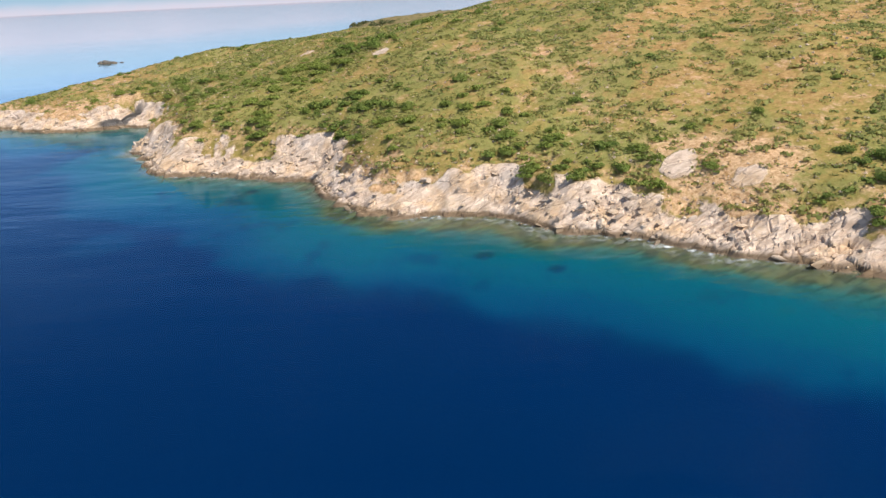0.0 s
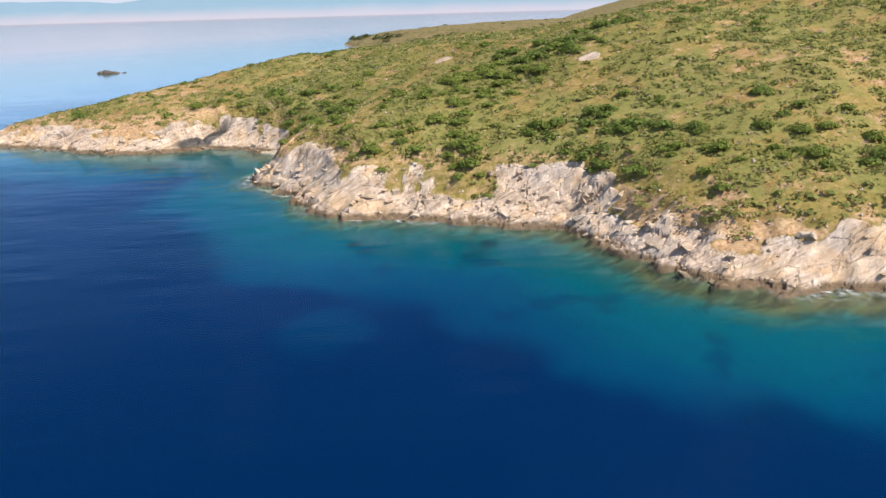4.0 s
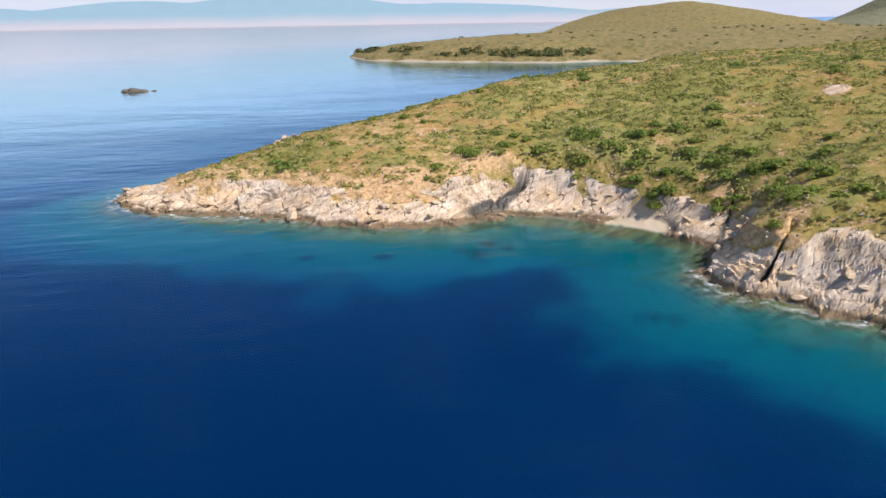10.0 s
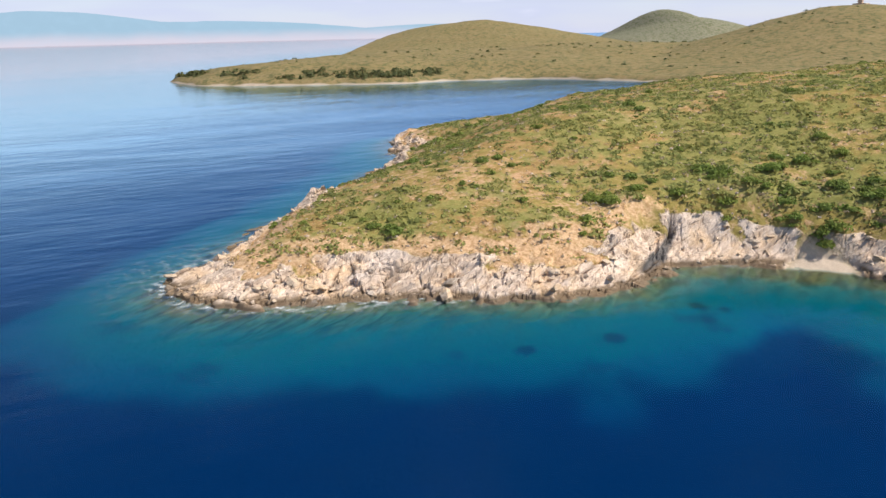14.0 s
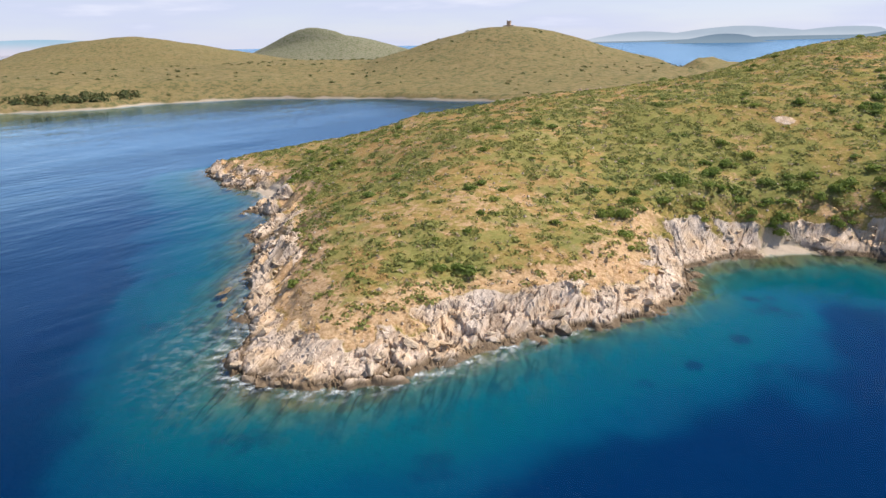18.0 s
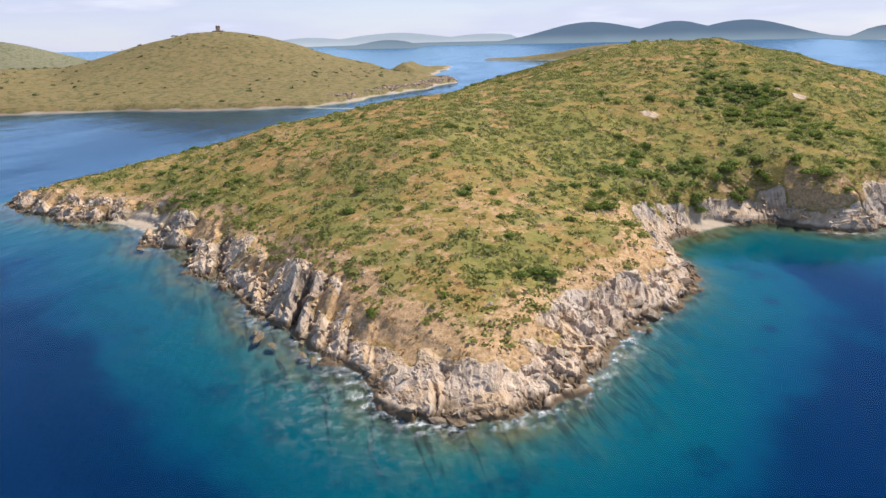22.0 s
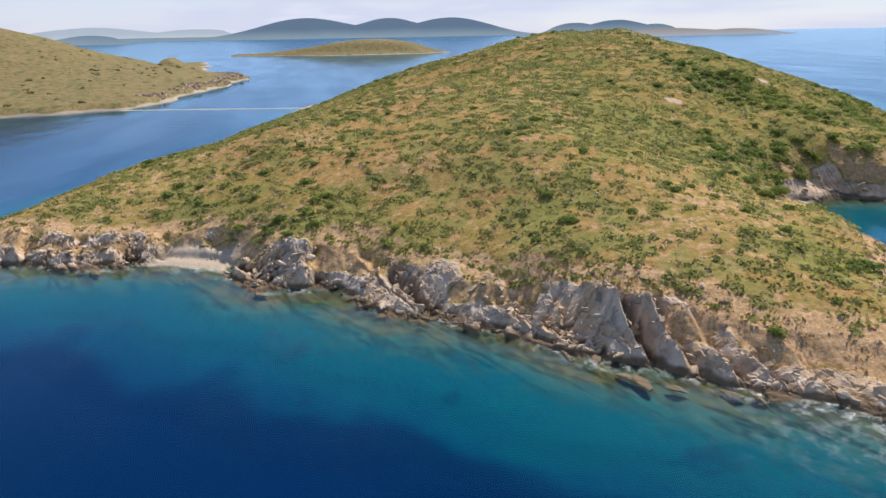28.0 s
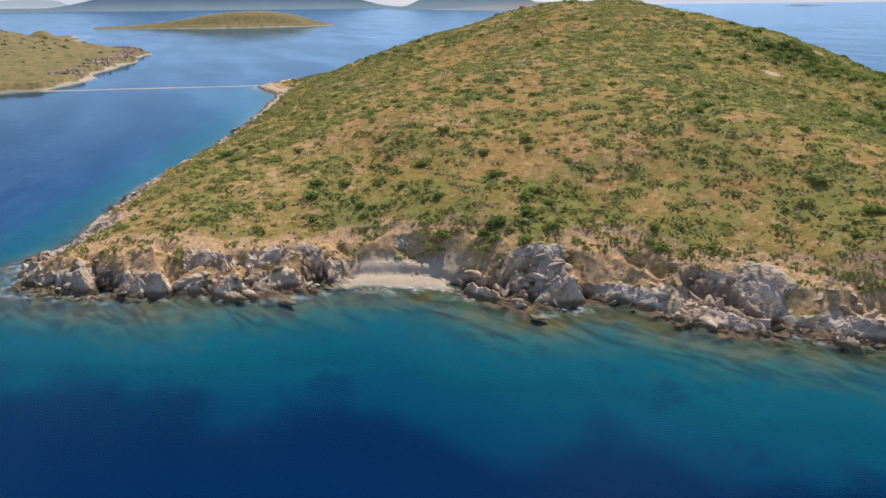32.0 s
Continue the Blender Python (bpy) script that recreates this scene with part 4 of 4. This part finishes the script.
stand("green_scrub", "low green scrub cushions in patches over the turf", 105000, 41,
      lambda x, y, z, rock, d, u: (d > 3.4 + 2.0 * fbm(x, y, 5, 2, 206) + 2.2 * step(-76, -88, x)) & (rock < 0.4) & (u < 0.16 + 0.62 * scrub_share(x, y)), 0.26, 0.80, 18, 1.05, 0.30, 0.27, M_SCRUB)
stand("dry_scrub", "grey-tan cushions of dry thorny scrub", 34000, 42, lambda x, y, z, rock, d, u: (d > 4 + 5 * step(166, 182, y) * step(-36, -50, x)) & (rock < 0.6) & (u < 0.42), 0.22, 0.5, 12, 1.0, 0.6, 0.26, M_DRY)
stand("straw_grass", "tufts of straw-coloured dry grass", 40000, 43, lambda x, y, z, rock, d, u: (d > 2.5 + 5 * step(166, 182, y) * step(-36, -50, x)) & (rock < 0.7) & (u < 0.10 + 0.8 * step(14, 6, d)), 0.18, 0.38, 8, 1.1, 0.8, 0.32, M_STRAW, "grass")


def stone_mesh(seed, mat, flat=0.7):
    """A broken slab: a sphere cut by random planes, with softened edges."""
    rng = np.random.RandomState(seed)
    bm = bmesh.new()
    bmesh.ops.create_icosphere(bm, subdivisions=3, radius=1.0)
    cuts = rng.normal(size=(11, 3))
    cuts /= np.linalg.norm(cuts, axis=1, keepdims=True)
    depth = rng.uniform(0.45, 0.85, 11)
    for v in bm.verts:
        c = Vector(v.co)
        for nrm, q in zip(cuts, depth):
            over = c.dot(Vector(nrm)) - q
            if over > 0:
                c -= Vector(nrm) * over
        c += 0.09 * noise.noise_vector(c * 2.6 + Vector((seed, 0, 0)))
        v.co = (c.x * 1.25, c.y * 0.9, c.z * flat)
    me = bpy.data.meshes.new("shore_rock")
    bm.to_mesh(me)
    bm.free()
    me.materials.append(mat)
    return me


def stone_litter(name, label, spots, rng, mat):
    """Small loose stones, each a squashed octahedron."""
    x, y, z, r = spots
    base = np.array([(1, 0, 0), (0, 1, 0), (-1, 0, 0), (0, -1, 0), (0, 0, 0.8), (0, 0, -0.8)], float)
    faces = np.array([(0, 1, 4), (1, 2, 4), (2, 3, 4), (3, 0, 4), (1, 0, 5), (2, 1, 5), (3, 2, 5), (0, 3, 5)])
    n = len(x)
    v = base[None] * rng.uniform(0.6, 1.3, (n, 6, 1)) * r[:, None, None]
    a = rng.uniform(0, 6.28, n)[:, None]
    v = np.stack([v[..., 0] * np.cos(a) - v[..., 1] * np.sin(a), v[..., 0] * np.sin(a) + v[..., 1] * np.cos(a), v[..., 2]], -1) + np.stack([x, y, z], -1)[:, None]
    f = (faces[None] + 6 * np.arange(n)[:, None, None]).reshape(-1, 3)
    me = bpy.data.meshes.new(name)
    me.from_pydata(v.reshape(-1, 3).tolist(), [], f.tolist())
    me.materials.append(mat)
    return tagged(new(name, me), label, "stones", kind="stuff")


qx, qy, qz, rng = pick_spots(62000, 61, lambda x, y, z, rock, d, u: (d > 2) & (u < 0.03 + 0.3 * step(0.15, 0.6, fbm(x, y, 11, 3, 611)) + 0.3 * step(11, 4, d)))
stone_litter("scattered_stones", "pale loose stones scattered over the dry slope", (qx, qy, qz, rng.uniform(0.08, 0.26, len(qx))), rng, M_STONE)
STONES = [stone_mesh(500 + i, M_STONE, 0.5 + 0.05 * i) for i in range(8)]
rx, ry, rz, rng = pick_spots(30000, 51, lambda x, y, z, rock, d, u: (d > -0.6) & (d < 3.2) & (beach_share(x, y, d) < 0.15) & (u < 0.22), (-106, 32, 50, 240))
for i in range(min(len(rx), 290)):
    s = rng.uniform(0.2, 0.5) * (1.6 if rng.rand() < 0.12 else 1.0)
    ob = new("shore_rock", STONES[rng.randint(8)])
    ob.matrix_world = Matrix.LocRotScale((rx[i], ry[i], rz[i] + 0.05), Euler((rng.uniform(-0.5, 0.5), rng.uniform(-0.5, 0.5), rng.uniform(0, 6.28))), (s * rng.uniform(0.9, 1.5), s, s * rng.uniform(0.6, 1.0)))
    tagged(ob, "angular pale grey rock at the foot of the cliff", "rock", "rocks along the shore")


def block_forms(count, seed):
    """Angular blocks: hulls of a few corners jittered off a box, as triangles."""
    rng = np.random.RandomState(seed)
    forms = []
    for _ in range(count):
        bm = bmesh.new()
        for cx in (-1, 1):
            for cy in (-1, 1):
                for cz in (-1, 1):
                    if rng.rand() < 0.85:
                        bm.verts.new((cx * rng.uniform(0.55, 1.0), cy * rng.uniform(0.55, 1.0), cz * rng.uniform(0.5, 1.0)))
        for _ in range(4):
            bm.verts.new(rng.uniform(-0.9, 0.9, 3))
        hull = bmesh.ops.convex_hull(bm, input=bm.verts[:])
        bmesh.ops.delete(bm, geom=[v for v in hull["geom_interior"] if isinstance(v, bmesh.types.BMVert)], context="VERTS")
        bmesh.ops.triangulate(bm, faces=bm.faces[:])
        bm.verts.index_update()
        forms.append((np.array([v.co[:] for v in bm.verts]), np.array([[v.index for v in f.verts] for f in bm.faces])))
        bm.free()
    return forms


def broken_blocks(name, label, spots, sizes, rng, mat, loose):
    """Blocks broken out of the beds: they lie along the strike, tilted with the dip."""
    strike = np.array((0.86, 0.5, 0.0))
    dip = np.array((-0.38, 0.66, 0.64))
    forms, verts, faces, base = block_forms(14, 97), [], [], 0
    for x, y, z, r in zip(*spots, sizes):
        v, f = forms[rng.randint(14)]
        up = dip + loose * rng.normal(size=3)
        up /= np.linalg.norm(up)
        a = strike + loose * rng.normal(size=3)
        a -= up * a.dot(up)
        a /= np.linalg.norm(a)
        axes = np.stack([a, np.cross(up, a), up])
        verts.append((v * (r * rng.uniform(0.9, 1.7), r * rng.uniform(0.6, 1.0), r * rng.uniform(0.45, 0.8))) @ axes + (x, y, z))
        faces.append(f + base)
        base += len(v)
    me = bpy.data.meshes.new(name)
    me.from_pydata(np.concatenate(verts).tolist(), [], np.concatenate(faces).tolist())
    me.materials.append(mat)
    return tagged(new(name, me), label, "rocks", kind="stuff")


bx, by, bz, rng = pick_spots(60000, 52, lambda x, y, z, rock, d, u: (d > -0.5) & (d < 6.5) & (rock > 0.3) & (beach_share(x, y, d) < 0.1)
                             & (u < np.clip(0.34 - bump(x, y, -44, 111, 7, 0.5) - bump(x, y, -37, 98, 5, 0.35) + 0.9 * fbm(x, y, 6, 3, 521) - 0.3 * step(-50, -62, x) * step(165, 155, y) + 0.25 * step(160, 172, y) * step(-30, -46, x), 0.05, 1)), (-106, 36, 44, 240))
broken_blocks("broken_rock", "angular blocks broken out of the tilted rock beds", (bx, by, bz - 0.08), rng.uniform(0.13, 0.34, len(bx)) * np.where(rng.rand(len(bx)) < 0.07, 1.7, 1.0), rng, M_STONE, 0.3)


# brown rocks awash off the cape and the west shore
for k, (px, py, r) in enumerate([(-91.6, 171.8, 0.7), (-90.2, 172.6, 0.5), (-94.2, 166.8, 0.6), (-95.4, 165.4, 0.5), (-99.4, 158.6, 0.9), (-100.3, 157.2, 0.6), (-92.9, 169.9, 0.5), (-86.2, 175.4, 0.6), (-55.9, 216.8, 0.9), (-66.9, 199.2, 0.7), (-102.6, 152.4, 0.8)]):
    rng = np.random.RandomState(700 + k)
    ob = new("awash_rock", stone_mesh(520 + k, M_WET, 0.28))
    ob.matrix_world = Matrix.LocRotScale((px, py, -0.14 * r), Euler((rng.uniform(-0.2, 0.2), rng.uniform(-0.2, 0.2), 0.5 + rng.uniform(-0.3, 0.3))), (r * 1.5, r * 0.9, r * 1.1))
    tagged(ob, "wet brown rock lying awash off the cliff foot", "rock", "rocks awash")


# the dark skerry out in the open water
skerry = new("skerry", bpy.data.meshes.new("skerry"))
bm = bmesh.new()
for cx, cy, r, h in ((0, 0, 2.2, 1.25), (-2.3, 0.4, 1.5, 0.9), (2.6, -0.3, 1.8, 0.7), (6.0, 0.2, 0.8, 0.3)):
    made = bmesh.ops.create_icosphere(bm, subdivisions=3, radius=1.0)["verts"]
    for v in made:
        k = 1 + 0.35 * noise.noise(Vector(v.co) * 1.7 + Vector((cx, cy, 4)))
        v.co = (cx + v.co.x * r * k, cy + v.co.y * r * 0.7 * k, v.co.z * h * k)
bm.to_mesh(skerry.data)
bm.free()
skerry.data.materials.append(M_DARK)
skerry.matrix_world = pose(-138, 308, 0, 0, 0, 8)
tagged(skerry, "dark low skerry of bare rock in open water", "rock")

# a strip of pale sand that all but joins the island to the far shore
bar_y = np.linspace(193, 256, 64)
bar_u = np.linspace(-1, 1, 7)
U, V = np.meshgrid(bar_u, bar_y)
width = 0.9 + 0.5 * fbm(V, 0 * V, 14, 2, 301)
BX = 116.5 + 0.22 * (V - 197) + 1.5 * fbm(V, 0 * V, 25, 2, 302) + U * width
me = quad_soup("sandbar", np.stack([np.stack([a, b, c], -1) for a, b, c in ((BX[:-1, :-1], V[:-1, :-1], 0.16 - 0.2 * U[:-1, :-1] ** 2), (BX[:-1, 1:], V[:-1, 1:], 0.16 - 0.2 * U[:-1, 1:] ** 2),
               (BX[1:, 1:], V[1:, 1:], 0.16 - 0.2 * U[1:, 1:] ** 2), (BX[1:, :-1], V[1:, :-1], 0.16 - 0.2 * U[1:, :-1] ** 2))], 2).reshape(-1, 3), M_SAND)
tagged(new("sandbar", me), "thin pale sandbar lying across the strait", "sandbar", kind="structure")


# low scrub on the far coast
ax, ay, az, ad = FAR
rng = np.random.RandomState(77)
fx, fy = rng.uniform(-60, 420, 26000), rng.uniform(225, 620, 26000)
ci, cj = ((fx - ax[0]) / 3.0).astype(int), ((fy - ay[0]) / 3.0).astype(int)
ok = (ci >= 0) & (cj >= 0) & (ci < len(ax) - 1) & (cj < len(ay) - 1)
fx, fy, ci, cj = fx[ok], fy[ok], ci[ok], cj[ok]
fz, fd = az[cj, ci], ad[cj, ci]
wood = 2.0 * step(18, 8, fd) * step(75, 40, fx) + 0.12 * bump(fx, fy, 240, 330, 60, 1.0) * step(0.0, 0.3, fbm(fx, fy, 40, 2, 402))
ok = (fd > 4) & (rng.rand(len(fx)) < 0.035 + 1.1 * np.clip(wood, 0, 1) * step(-0.3, 0.15, fbm(fx, fy, 30, 3, 401)))
fx, fy, fz = fx[ok], fy[ok], fz[ok]
fr = rng.uniform(0.6, 1.6, len(fx)) * (1 + 1.0 * step(75, 40, fx) * step(20, 12, fd[ok]))
tagged(new("far_scrub", quad_soup("far_scrub", leaf_cloud((fx, fy, fz - 0.3, fr), rng, 24, 1.0, 0.9, 0.30), M_FARBUSH)), "dark scrub scattered over the far hills", "scrub", kind="stuff")


# pale broken rock along the far headland and its neighbours
rng = np.random.RandomState(78)
hx, hy = rng.uniform(158, 330, 90000), rng.uniform(215, 275, 90000)
ci, cj = ((hx - ax[0]) / 3.0).astype(int), ((hy - ay[0]) / 3.0).astype(int)
hd = ad[cj, ci]
ok = (hd > 0.6) & (hd < 7.5) & (rng.rand(len(hx)) < np.clip(0.25 + 0.6 * fbm(hx, hy, 25, 2, 403) + 0.25 * step(170, 250, hx), 0, 1) * step(7.5, 1.0, hd))
hx, hy, hz = hx[ok], hy[ok], az[cj, ci][ok]
broken_blocks("headland_rock", "reddish pale rock ledges along the far headland", (hx, hy, hz - 0.1), rng.uniform(0.4, 1.0, len(hx)), rng, M_RUST, 0.4)


# the ruin on the far hilltop
tower = new("ruined_tower")
tower.matrix_world = pose(303, 381, float(az[int((381 - ay[0]) / 3), int((303 - ax[0]) / 3)]), 0, 0, 20)


def block(name, parent, mat, size, at, jitter=0.15):
    bm = bmesh.new()
    bmesh.ops.create_cube(bm, size=1.0)
    bmesh.ops.subdivide_edges(bm, edges=bm.edges[:], cuts=3, use_grid_fill=True)
    for v in bm.verts:
        v.co = Vector((v.co.x * size[0], v.co.y * size[1], v.co.z * size[2])) + jitter * noise.noise_vector(Vector(v.co) * 4 + Vector(at)) + Vector(at)
    me = bpy.data.meshes.new(name)
    bm.to_mesh(me)
    bm.free()
    me.materials.append(mat)
    ob = new(name, me)
    ob.parent = parent
    return ob


block("platform", tower, M_STONE, (8, 7, 1.0), (0, 0, 0.2))
block("wall", tower, M_RUST, (2.8, 2.4, 3.0), (-1.4, 0, 2.0), 0.5)
block("broken_wall", tower, M_STONE, (2.4, 0.8, 2.8), (1.8, 0.6, 2.0), 0.35)
tagged(tower, "dark ruined stone tower on a low platform", "ruin")
